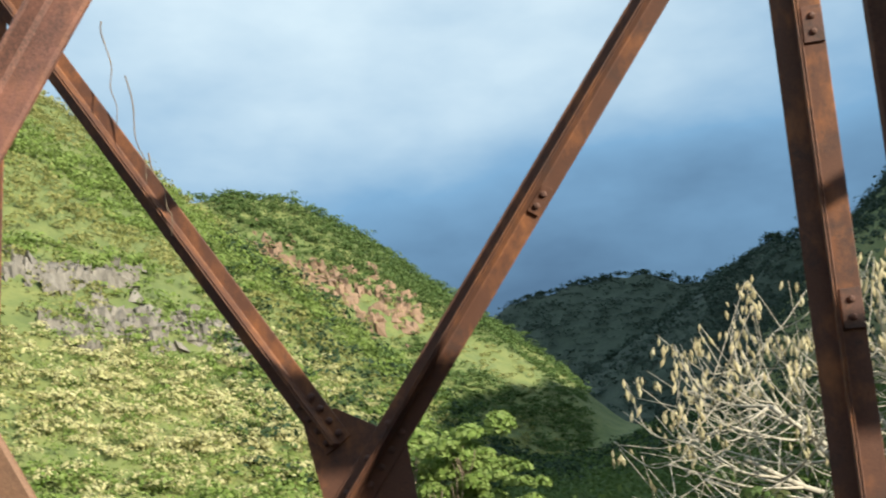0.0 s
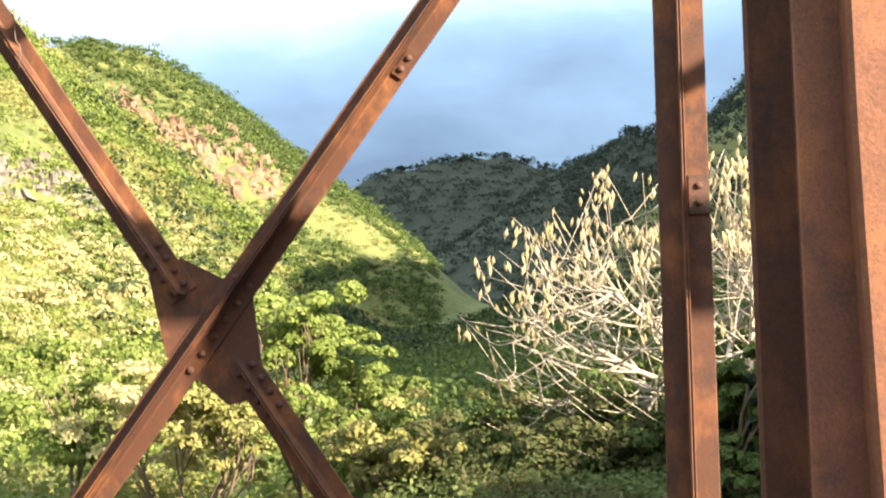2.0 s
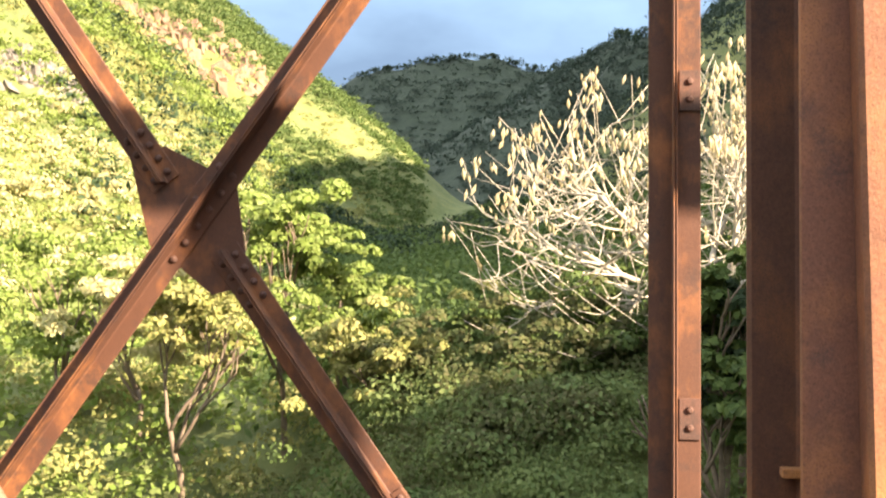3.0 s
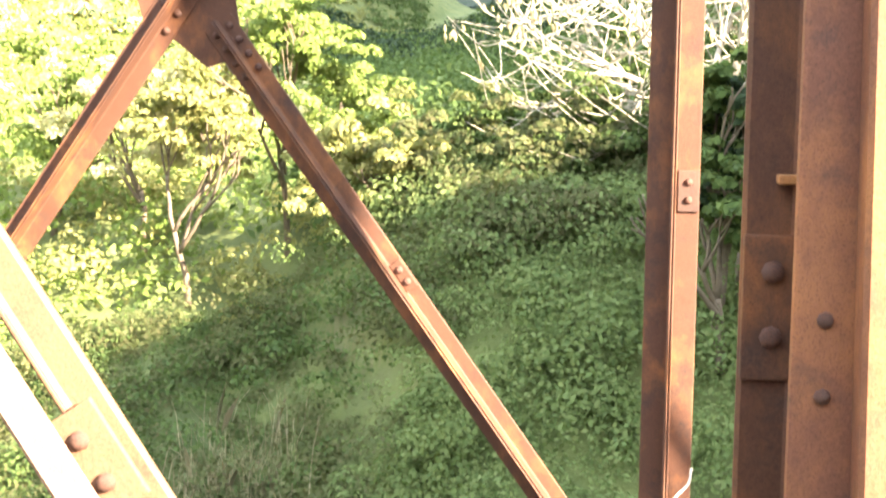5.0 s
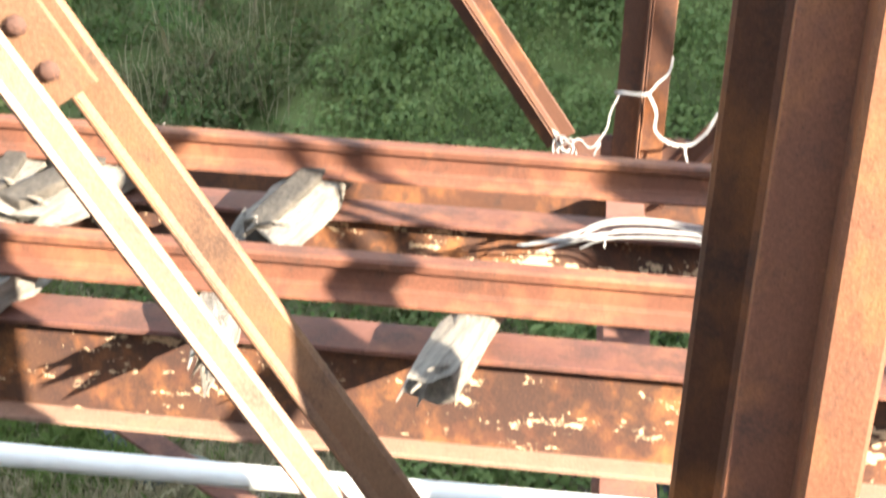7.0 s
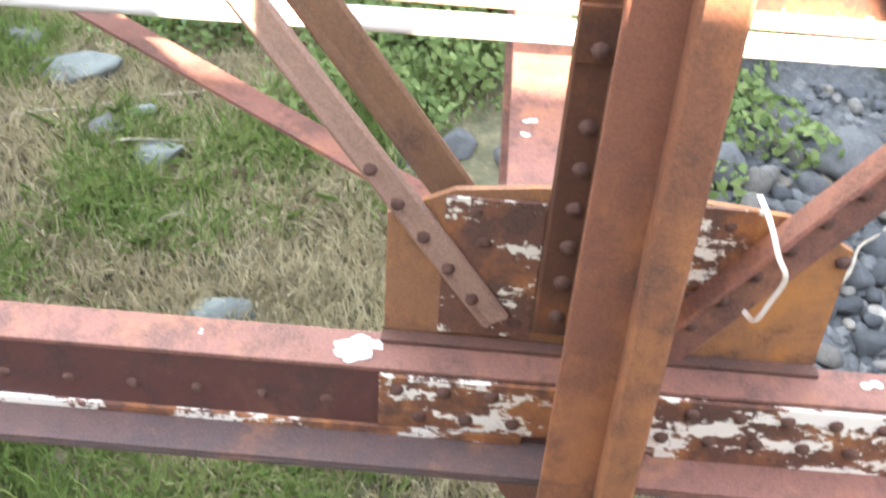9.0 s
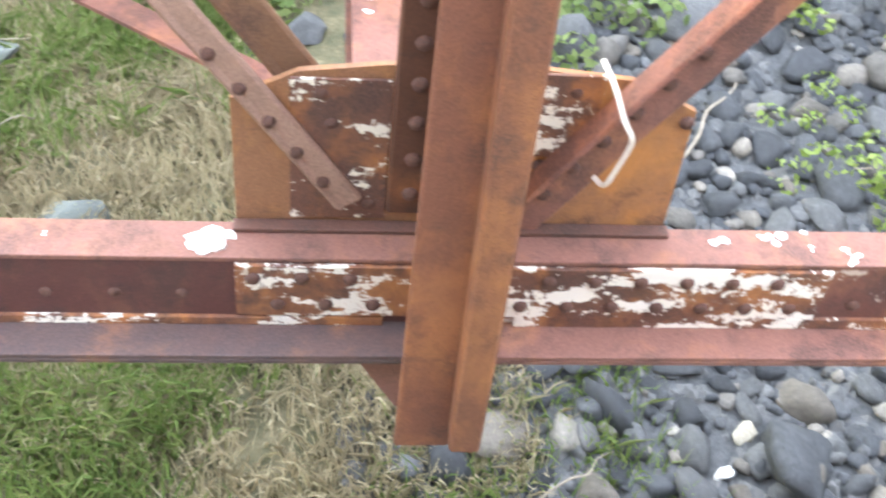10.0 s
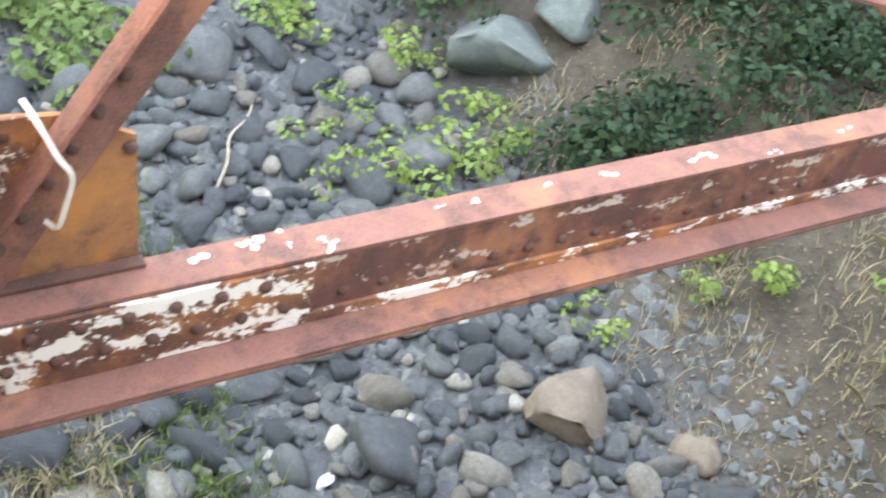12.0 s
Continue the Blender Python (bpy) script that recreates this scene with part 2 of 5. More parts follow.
LEAF_MID = leaf_material("mid_green_leaves", [(0.060, 0.105, 0.028), (0.10, 0.155, 0.042), (0.14, 0.19, 0.055), (0.08, 0.125, 0.05)])
# these three are brightened to carry strong sun on the lit slopes
LEAF_BRIGHT = leaf_material("bright_green_leaves", [(0.14, 0.215, 0.042), (0.22, 0.29, 0.07), (0.27, 0.32, 0.112), (0.17, 0.24, 0.06)])
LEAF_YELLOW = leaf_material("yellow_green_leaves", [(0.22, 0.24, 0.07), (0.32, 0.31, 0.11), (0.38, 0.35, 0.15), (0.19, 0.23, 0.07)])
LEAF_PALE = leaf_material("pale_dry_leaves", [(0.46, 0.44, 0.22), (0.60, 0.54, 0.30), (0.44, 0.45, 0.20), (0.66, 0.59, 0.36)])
# very dark, to put shade into the ridge and gorge woods; ivy's own tone
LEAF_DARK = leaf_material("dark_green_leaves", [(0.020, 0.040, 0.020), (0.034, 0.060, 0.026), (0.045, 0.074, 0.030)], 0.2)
# aerial haze over distant slopes, mixed into the leaf colour
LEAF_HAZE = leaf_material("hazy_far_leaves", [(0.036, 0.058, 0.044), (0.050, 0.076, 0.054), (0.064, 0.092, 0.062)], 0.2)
LEAF_OLIVE = leaf_material("olive_leaves", [(0.09, 0.115, 0.042), (0.13, 0.15, 0.055), (0.18, 0.165, 0.08), (0.105, 0.14, 0.05)], 0.45)
LEAF_SOFT = leaf_material("creeper_leaves", [(0.13, 0.19, 0.065), (0.19, 0.255, 0.09), (0.26, 0.31, 0.12), (0.15, 0.22, 0.08)], 0.5)
GRASS = leaf_material("green_grass", [(0.12, 0.19, 0.05), (0.19, 0.26, 0.075), (0.28, 0.31, 0.12)], 0.45)
STRAW = leaf_material("dry_straw", [(0.32, 0.265, 0.165), (0.46, 0.385, 0.245), (0.54, 0.465, 0.31), (0.22, 0.21, 0.11)], 0.3)
POD = leaf_material("pale_seed_pods", [(0.42, 0.36, 0.21), (0.55, 0.47, 0.28), (0.62, 0.56, 0.38)], 0.3)


def ground_material():
    """River gravel and earth near the bridge, grass, and scrub on the hills with bare rock, darkened far off for shade.
    """
    m = Mat("valley_ground", 0.95)
    v = m.coords("Object")
    sep = m.n("ShaderNodeSeparateXYZ")
    m.link(v, sep.inputs[0])
    far = m.ramp(m.math("ADD", m.math("MULTIPLY", m.noise(0.03, 6, 0.6, None, v), 0.5), m.math("MULTIPLY", m.noise(0.35, 5, 0.7, None, v), 0.5)),
                 [(0.30, (0.06, 0.085, 0.028)), (0.46, (0.11, 0.14, 0.042)), (0.58, (0.17, 0.185, 0.058)), (0.72, (0.27, 0.24, 0.11))])
    rock = m.ramp(m.noise(0.5, 6, 0.7, None, v), [(0.3, (0.12, 0.08, 0.055)), (0.7, (0.34, 0.25, 0.18))])
    normal = m.n("ShaderNodeSeparateXYZ")
    m.link(m.n("ShaderNodeNewGeometry").outputs["True Normal"], normal.inputs[0])
    steep = m.math("SUBTRACT", 1.0, step(m, m.math("ADD", normal.outputs["Z"], m.math("MULTIPLY", m.noise(0.06, 5, 0.6, None, v), 0.45)), 0.80, 0.05))
    far = m.mix(m.math("MULTIPLY", steep, 0.7), far, rock)
    earth = m.ramp(m.noise(2.2, 7, 0.7, None, v), [(0.3, (0.032, 0.026, 0.019)), (0.55, (0.068, 0.054, 0.038)), (0.75, (0.12, 0.098, 0.068))])
    turf = m.ramp(m.noise(3.5, 6, 0.7, None, v), [(0.32, (0.045, 0.05, 0.022)), (0.55, (0.11, 0.095, 0.05)), (0.72, (0.22, 0.18, 0.105))])
    grey = m.ramp(m.noise(8, 5, 0.7, None, v), [(0.3, (0.035, 0.038, 0.04)), (0.7, (0.11, 0.112, 0.112))])
    wob = m.math("MULTIPLY", m.math("SUBTRACT", m.noise(0.5, 5, 0.6, None, v), 0.5), 4.0)
    xx = m.math("ADD", sep.outputs["X"], wob)
    near = m.mix(step(m, xx, 1.2, 0.5), turf, grey)
    near = m.mix(step(m, xx, 8.2, 0.7), near, earth)
    # shade of the far ridge painted in: darker wooded ground beyond y = 425
    ridge_shade = m.ramp(m.noise(0.2, 6, 0.7, None, v), [(0.3, (0.022, 0.036, 0.022)), (0.7, (0.05, 0.072, 0.042))])
    far = m.mix(step(m, m.math("ADD", sep.outputs["Y"], m.math("MULTIPLY", wob, 12.0)), 425.0, 25.0), far, ridge_shade)
    m.colour(m.mix(step(m, m.math("ADD", sep.outputs["Y"], wob), 17.0, 2.5), near, far))
    m.bump(m.math("ADD", m.noise(1.2, 8, 0.7, None, v), m.math("MULTIPLY", m.noise(9, 5, 0.7, None, v), 0.2)), 0.7, 0.25)
    return m.m


GROUND = ground_material()


# ------------------------------------------------------------------ mesh helpers
def mesh_object(name, bm, material, parent=None, smooth=False):
    me = bpy.data.meshes.new(name)
    bm.to_mesh(me)
    bm.free()
    if smooth:
        me.shade_smooth()
    me.materials.append(material)
    ob = new(name, me)
    ob.parent = parent
    return ob


def part(name, bm, material, parent, label="", smooth=False):
    ob = mesh_object(name, bm, material, parent, smooth)
    if label:
        tagged(ob, label)
    return ob


def empty(name, place=(0, 0, 0)):
    ob = new(name)
    ob.location = place
    return ob


def add_box(bm, lo, hi, bevel=0.0, m=None):
    made = bmesh.ops.create_cube(bm, size=1.0)["verts"]
    for v in made:
        v.co = Vector([lo[i] + (v.co[i] + 0.5) * (hi[i] - lo[i]) for i in range(3)])
    if bevel:
        edges = {e for v in made for e in v.link_edges}
        made = list({v for f in bmesh.ops.bevel(bm, geom=list(edges), offset=bevel, segments=2, affect="EDGES", profile=0.6)["faces"] for v in f.verts} | {v for v in made if v.is_valid})
    if m is not None:
        for v in made:
            v.co = m @ v.co
    return made


def extrude_profile(bm, profile, length, m, pieces=1):
    """A closed (v, n) profile swept along local u from 0 to length, laid into the world by m (columns u, v, n)."""
    rings = []
    for i in range(pieces + 1):
        u = length * i / pieces
        rings.append([bm.verts.new(m @ Vector((u, v, n))) for v, n in profile])
    k = len(profile)
    for a, b in zip(rings, rings[1:]):
        for i in range(k):
            bm.faces.new((a[i], a[(i + 1) % k], b[(i + 1) % k], b[i]))
    bm.faces.new(rings[0])
    bm.faces.new(list(reversed(rings[-1])))


def frame_xz(p0, p1, y):
    """Local u from p0 to p1 in the plane of a truss, v to its left as seen from the front, n to the front (-y)."""
    d = Vector((p1[0] - p0[0], 0, p1[1] - p0[1]))
    u = d.normalized()
    n = Vector((0, -1, 0))
    v = n.cross(u)
    m = Matrix((u, v, n)).transposed().to_4x4()
    m.translation = (p0[0], y, p0[1])
    return m, d.length


def angle_profile(v0, v1, depth, t=0.012, at_end=True):
    """An L: flat leg from v0 to v1 at n = 0..t, the outstanding leg up to depth at v1 (or at v0), with rounded toes."""
    s = 1 if v1 > v0 else -1
    r = t * 0.45
    a, b = (v0, v1) if at_end else (v1, v0)
    s = 1 if b > a else -1
    return [(a, 0), (b, 0), (b, depth - r), (b - s * r, depth), (b - s * (t - r * 0.5), depth), (b - s * t, depth - r),
            (b - s * t, t + r * 1.5), (b - s * (t + r * 1.5), t), (a + s * r, t), (a, t - r)]


def fix_normals(bm):
    bmesh.ops.recalc_face_normals(bm, faces=bm.faces)
    return bm


def rivet_mesh():
    bm = bmesh.new()
    rings = []
    for z, r in ((0.0, 1.0), (0.35, 0.93), (0.62, 0.68), (0.75, 0.3)):
        rings.append([bm.verts.new((r * math.cos(a), r * math.sin(a), z)) for a in np.linspace(0, 2 * math.pi, 9)[:-1]])
    for a, b in zip(rings, rings[1:]):
        for i in range(8):
            bm.faces.new((a[i], a[(i + 1) % 8], b[(i + 1) % 8], b[i]))
    bm.faces.new(rings[-1])
    me = bpy.data.meshes.new("rivet")
    bm.to_mesh(me)
    bm.free()
    me.shade_smooth()
    me.materials.append(RUST_DARK)
    return me


RIVET = rivet_mesh()


def rivet(parent, place, normal=(0, -1, 0), r=0.0155):
    ob = new("rivet", RIVET)
    ob.matrix_world = Matrix.Translation(place) @ Vector(normal).to_track_quat("Z", "Y").to_matrix().to_4x4() @ Matrix.Diagonal((r, r, r, 1))
    ob.parent = parent
    return ob


def plate(bm, outline, y0, y1):
    """A flat plate of the given (x, z) outline between two depths."""
    front = [bm.verts.new((x, y0, z)) for x, z in outline]
    back = [bm.verts.new((x, y1, z)) for x, z in outline]
    k = len(outline)
    bm.faces.new(front)
    bm.faces.new(list(reversed(back)))
    for i in range(k):
        bm.faces.new((front[i], back[i], back[(i + 1) % k], front[(i + 1) % k]))


# ------------------------------------------------------------------ the ground and the hills
EYE = Vector((0.2, -1.5, 2.2))


def polar(az, el, d):
    return Vector((EYE.x + d * math.sin(radians(az)), EYE.y + d * math.cos(radians(az)), EYE.z + d * math.tan(radians(el))))


# crest lines: bearing, height angle and distance as seen from the bridge
CRESTS = [
    ([(-75, 23.5, 170), (-55, 25.5, 175), (-43, 23.7, 180), (-35.7, 21.0, 190), (-32.5, 18.3, 205), (-30.7, 15.9, 215), (-28.8, 13.1, 232), (-26, 9.0, 245), (-23, 4.5, 250)], 0.86),
    ([(-46, 18.6, 330), (-36, 17.2, 335), (-28.6, 16.1, 335), (-25.2, 16.2, 338), (-22.5, 15.5, 345), (-19.0, 13.9, 360), (-17.5, 12.2, 370), (-15.4, 11.5, 380), (-14.8, 10.5, 385), (-13.2, 7.0, 392), (-11.5, 3.8, 395)], 0.85),
    ([(-22, 10.8, 860), (-16, 9.8, 800), (-12.8, 9.9, 780), (-12.2, 10.4, 760), (-8.4, 11.3, 740), (-6.0, 11.5, 730), (-3.4, 11.1, 720), (-1.6, 11.4, 700), (0.6, 12.6, 620)], 0.62),
    # its unseen peaks past bearing 18 are raised to shade the far ridge
    ([(-1.6, 10.2, 600), (0.6, 12.4, 560), (1.9, 12.9, 545), (5.3, 13.0, 520), (9, 14.3, 500), (18, 19.3, 470), (30, 33.0, 520), (42, 40.0, 600), (55, 36.0, 640)], 1.1),
    ([(-14, -2.5, 170), (-19, 1.5, 160), (-24, 4.5, 150), (-30, 6.5, 140), (-40, 10, 130)], 0.62),
]
# unseen ridges to the right, added to shade the river bank and the gorge
SEGMENTS = [(np.array((70.0, -90.0, 18.0)), np.array((68.0, -45.0, 32.8)), 0.95), (np.array((68.0, -45.0, 32.8)), np.array((68.0, -31.0, 32.6)), 0.95), (np.array((68.0, -31.0, 32.6)), np.array((68.0, -24.0, 38.5)), 0.95), (np.array((68.0, -24.0, 38.5)), np.array((68.0, 2.0, 37.0)), 0.95), (np.array((68.0, 2.0, 37.0)), np.array((68.0, 40.0, 30.0)), 0.95), (np.array((68.0, 40.0, 33.0)), np.array((90.0, 110.0, 50.0)), 0.95), (np.array((225.0, 10.0, 170.0)), np.array((218.0, 80.0, 187.0)), 0.9), (np.array((218.0, 80.0, 187.0)), np.array((218.0, 260.0, 192.0)), 0.9), (np.array((218.0, 260.0, 192.0)), np.array((300.0, 380.0, 300.0)), 0.9)]
for crest, fall in CRESTS:
    pts = [np.array(polar(*row)) for row in crest]
    SEGMENTS += [(a, b, fall) for a, b in zip(pts, pts[1:])]


def fbm(x, y, scale, octaves=5):
    """Value noise summed over octaves, vectorised."""
    total, amp = np.zeros_like(x), 1.0
    for o in range(octaves):
        fx, fy = x / scale + 17.3 * o, y / scale - 9.1 * o
        ix, iy = np.floor(fx), np.floor(fy)
        tx, ty = fx - ix, fy - iy
        tx, ty = tx * tx * (3 - 2 * tx), ty * ty * (3 - 2 * ty)

        def lattice(i, j):
            h = np.sin(i * 127.1 + j * 311.7 + o * 74.7) * 43758.5453
            return h - np.floor(h)

        top = lattice(ix, iy) * (1 - tx) + lattice(ix + 1, iy) * tx
        low = lattice(ix, iy + 1) * (1 - tx) + lattice(ix + 1, iy + 1) * tx
        total += amp * (top * (1 - ty) + low * ty - 0.5)
        amp, scale = amp * 0.5, scale * 0.5
    return total


def ramp_up(v, a, b):
    t = np.clip((v - a) / (b - a), 0, 1)
    return t * t * (3 - 2 * t)


def height(x, y):
    """The lie of the land: the river bed under the bridge, banks on both sides, the valley and its ridges, with unseen
    ones added for shade.
    """
    x, y = np.asarray(x, float), np.asarray(y, float)
    shift = x + 0.20 * np.maximum(y - 10, 0)
    z = -8.2 + 0.075 * np.maximum(y - 30, 0)
    side = ramp_up(x + 0.25 * (y - 20), -8.0, -1.0)
    z = z + 5.6 * (1 - side) * ramp_up(y + 0.3 * x, 13.0, 36.0) + 8.3 * side * ramp_up(y + 0.3 * x, 12.0, 28.0) + 1.6 * ramp_up(shift, 8.0, 13.0) + 4.5 * ramp_up(shift, 12.0, 26.0)
    z = z + 0.9 * ramp_up(-shift, 3.0, 9.0) + 2.4 * ramp_up(-shift, 14.0, 40.0)
    z = z + 0.35 * fbm(x, y, 5.0, 3)
    hills = np.full_like(z, -50.0)
    for a, b, fall in SEGMENTS:
        ab = b[:2] - a[:2]
        t = np.clip(((x - a[0]) * ab[0] + (y - a[1]) * ab[1]) / (ab @ ab), 0, 1)
        dist = np.hypot(x - a[0] - t * ab[0], y - a[1] - t * ab[1])
        hills = np.maximum(hills, a[2] + t * (b[2] - a[2]) - fall * dist)
    wide = np.hypot(x, y)
    rough = fbm(x, y, 70.0, 6) * np.clip(wide - 60, 0, 120) / 120 * 9.0
    # the land behind the viewer rises as well
    hills = np.maximum(hills, -8 + 0.35 * np.maximum(-y - 25, 0))
    blend = hills + rough
    k = 5.0
    return np.where(wide < 22, z, np.maximum(z, blend) + np.maximum(k - np.abs(z - blend), 0) ** 2 / (4 * k) * np.clip((wide - 22) / 40, 0, 1))


def make_ground():
    az = np.concatenate([np.arange(-60, 40, 0.45), np.arange(40, 300, 5.0)])
    rr = np.concatenate([[0.0], np.geomspace(1.2, 150, 100), np.linspace(155, 420, 60), np.linspace(428, 900, 60), np.geomspace(940, 4200, 20)])
    a, r = np.meshgrid(np.radians(az), rr[1:], indexing="xy")
    x, y = (r * np.sin(a)).ravel(), (r * np.cos(a)).ravel() + 2.0
    z = height(x, y)
    k, n = len(az), len(rr) - 1
    verts = np.column_stack([x, y, z])
    centre = len(verts)
    verts = np.vstack([verts, [[0, 2.0, float(height(0.0, 2.0))]]])
    faces = []
    for i in range(n - 1):
        for j in range(k):
            j2 = (j + 1) % k
            faces.append((i * k + j, (i + 1) * k + j, (i + 1) * k + j2, i * k + j2))
    faces += [(centre, j, (j + 1) % k) for j in range(k)]
    me = bpy.data.meshes.new("ground")
    me.from_pydata(verts.tolist(), [], faces)
    me.update()
    bm = bmesh.new()
    bm.from_mesh(me)
    bmesh.ops.recalc_face_normals(bm, faces=bm.faces)
    if bm.faces[0].normal.z < 0:
        bmesh.ops.reverse_faces(bm, faces=bm.faces)
    bm.to_mesh(me)
    bm.free()
    me.shade_smooth()
    me.materials.append(GROUND)
    tagged(new("ground", me), "green valley floor with river stones, grass and scrubby steep hillsides", "ground", kind="structure")


make_ground()

# unseen wall behind the view, added to shade the lower bridge and river bed
bm = bmesh.new()
add_box(bm, (-45, -2.95, -9.5), (45, -2.6, 2.98), 0.02)
tagged(mesh_object("shade_wall_south", bm, CONCRETE), "unseen concrete wall added to shade the lower part of the bridge", "wall", kind="structure")

# ------------------------------------------------------------------ the bridge
bridge = tagged(empty("railway_bridge", (0.46, 0, -0.3)), "rusty riveted steel truss railway bridge over a river bed", "bridge")
BASE = Matrix.Translation((-0.46, 0, 0.3))


def own(ob):
    """Hangs a part, built in world coordinates, under the bridge."""
    ob.parent = bridge
    ob.matrix_parent_inverse = bridge.matrix_basis.inverted()
    return ob


def bpart(name, bm, material, label=""):
    ob = own(mesh_object(name, fix_normals(bm), material))
    if label:
        tagged(ob, label)
    return ob


def tee_member(name, p0, p1, y, flat, depth, gap, material, t=0.012, low_end=None, label=""):
    """Two angles back to back: flat legs in the truss plane, outstanding legs side by side to the front."""
    m, length = frame_xz(p0, p1, y)
    bm = bmesh.new()
    extrude_profile(bm, angle_profile(-gap / 2 - flat, -gap / 2, depth, t), length, m, 4)
    extrude_profile(bm, angle_profile(gap / 2 + flat, gap / 2, depth, t), length, m, 4)
    fill = bmesh.new()
    add_box(fill, (0.01, -gap / 2 + 0.0005, 0.0), (length - 0.01, gap / 2 - 0.0005, depth - 0.014), 0.0, m)
    bpart("packing", fill, RUST_DARK)
    return bpart(name, bm, material, label), m, length


def riveted(ob, m, places, r=0.0155):
    for u, v, n in places:
        rivet(ob, m @ Vector((u, v, n)), m.to_3x3() @ Vector((0, 0, 1)), r)


def stitch(name, m, u, v0, v1, n, long, material, label=""):
    """A small batten plate with two rivets."""
    bm = bmesh.new()
    add_box(bm, (u, min(v0, v1), n), (u + long, max(v0, v1), n + 0.011), 0.002, m)
    ob = bpart(name, bm, material, label)
    for f in (0.28, 0.72):
        rivet(ob, m @ Vector((u + long * f, (v0 + v1) / 2, n + 0.011)), m.to_3x3() @ Vector((0, 0, 1)), 0.016)
    return ob


TOP = 5.6
NEAR_Y, FAR_Y = 0.092, 3.25
NODE_X, PANEL = 0.478, 3.6
FNODE_X, FPANEL = 0.422, 3.88
HALF_Z = 2.62


# --- near truss: posts of two angles with wide outstanding legs
def near_post(x, detail):
    bm = bmesh.new()
    m, length = frame_xz((x, 0.045), (x, TOP), NEAR_Y)
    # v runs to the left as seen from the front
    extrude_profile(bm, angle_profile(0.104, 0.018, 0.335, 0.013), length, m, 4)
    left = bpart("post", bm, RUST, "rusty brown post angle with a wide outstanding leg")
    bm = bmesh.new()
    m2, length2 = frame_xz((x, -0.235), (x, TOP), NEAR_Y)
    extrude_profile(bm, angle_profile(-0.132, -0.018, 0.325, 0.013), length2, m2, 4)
    # sunlit angle: a brighter orange than the left one puts sun into the colour
    bpart("post", bm, RUST_ORANGE, "rusty post angle, its orange brightened for the sun")
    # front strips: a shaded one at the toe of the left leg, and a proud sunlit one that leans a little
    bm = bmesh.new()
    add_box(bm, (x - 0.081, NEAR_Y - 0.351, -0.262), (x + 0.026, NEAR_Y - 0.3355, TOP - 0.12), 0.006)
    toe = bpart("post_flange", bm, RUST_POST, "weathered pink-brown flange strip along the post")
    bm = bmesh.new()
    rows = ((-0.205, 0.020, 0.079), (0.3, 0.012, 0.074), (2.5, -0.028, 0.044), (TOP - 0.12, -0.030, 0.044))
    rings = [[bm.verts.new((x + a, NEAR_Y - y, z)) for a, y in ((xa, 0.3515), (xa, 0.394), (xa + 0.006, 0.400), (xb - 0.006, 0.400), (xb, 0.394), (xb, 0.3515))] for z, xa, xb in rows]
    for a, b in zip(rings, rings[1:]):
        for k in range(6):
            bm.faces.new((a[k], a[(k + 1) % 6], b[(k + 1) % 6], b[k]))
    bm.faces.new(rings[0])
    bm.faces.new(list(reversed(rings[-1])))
    proud = bpart("post_flange", bm, RUST_FRONT, "rusty front flange of the post, tinted slightly orange for the sun")
    if detail:
        for z in (1.80, 1.715):
            rivet(toe, (x - 0.046, NEAR_Y - 0.351, z), r=0.0095)
            rivet(proud, (x + 0.034, NEAR_Y - 0.400, z + 0.02), r=0.010)
    # the left outstanding leg goes on below the chord
    bm = bmesh.new()
    add_box(bm, (x - 0.031, NEAR_Y - 0.335, -0.26), (x - 0.018, -0.02, 0.0445), 0.003)
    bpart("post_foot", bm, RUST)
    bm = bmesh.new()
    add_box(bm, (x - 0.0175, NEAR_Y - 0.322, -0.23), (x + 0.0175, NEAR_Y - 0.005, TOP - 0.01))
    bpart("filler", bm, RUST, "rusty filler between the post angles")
    if detail:
        for k in range(6):
            rivet(left, (x - 0.060, NEAR_Y - 0.013, 0.10 + 0.092 * k), r=0.0165)
        # cover plates on the left leg, and stitch rivets on the outstanding leg
        for z0, z1 in ((0.69, 0.80), (1.66, 1.86)):
            bm = bmesh.new()
            add_box(bm, (x - 0.102, NEAR_Y - 0.022, z0), (x - 0.034, NEAR_Y - 0.0132, z1), 0.003)
            cover = bpart("cover_plate", bm, RUST)
            for z in ((z0 * 0.7 + z1 * 0.3, z0 * 0.25 + z1 * 0.75) if z1 > 1 else (z0 + 0.03,)):
                rivet(cover, (x - 0.062, NEAR_Y - 0.022, z), r=0.016)
        for z in (1.60, 1.70):
            rivet(left, (x + 0.09, NEAR_Y - 0.013, z), (0, -1, 0), 0.013)
        bm = bmesh.new()
        add_box(bm, (x - 0.062, NEAR_Y - 0.05, 1.93), (x - 0.0315, NEAR_Y - 0.0135, 1.942), 0.002)
        bpart("bracket", bm, RUST_ORANGE, "small bent steel bracket")


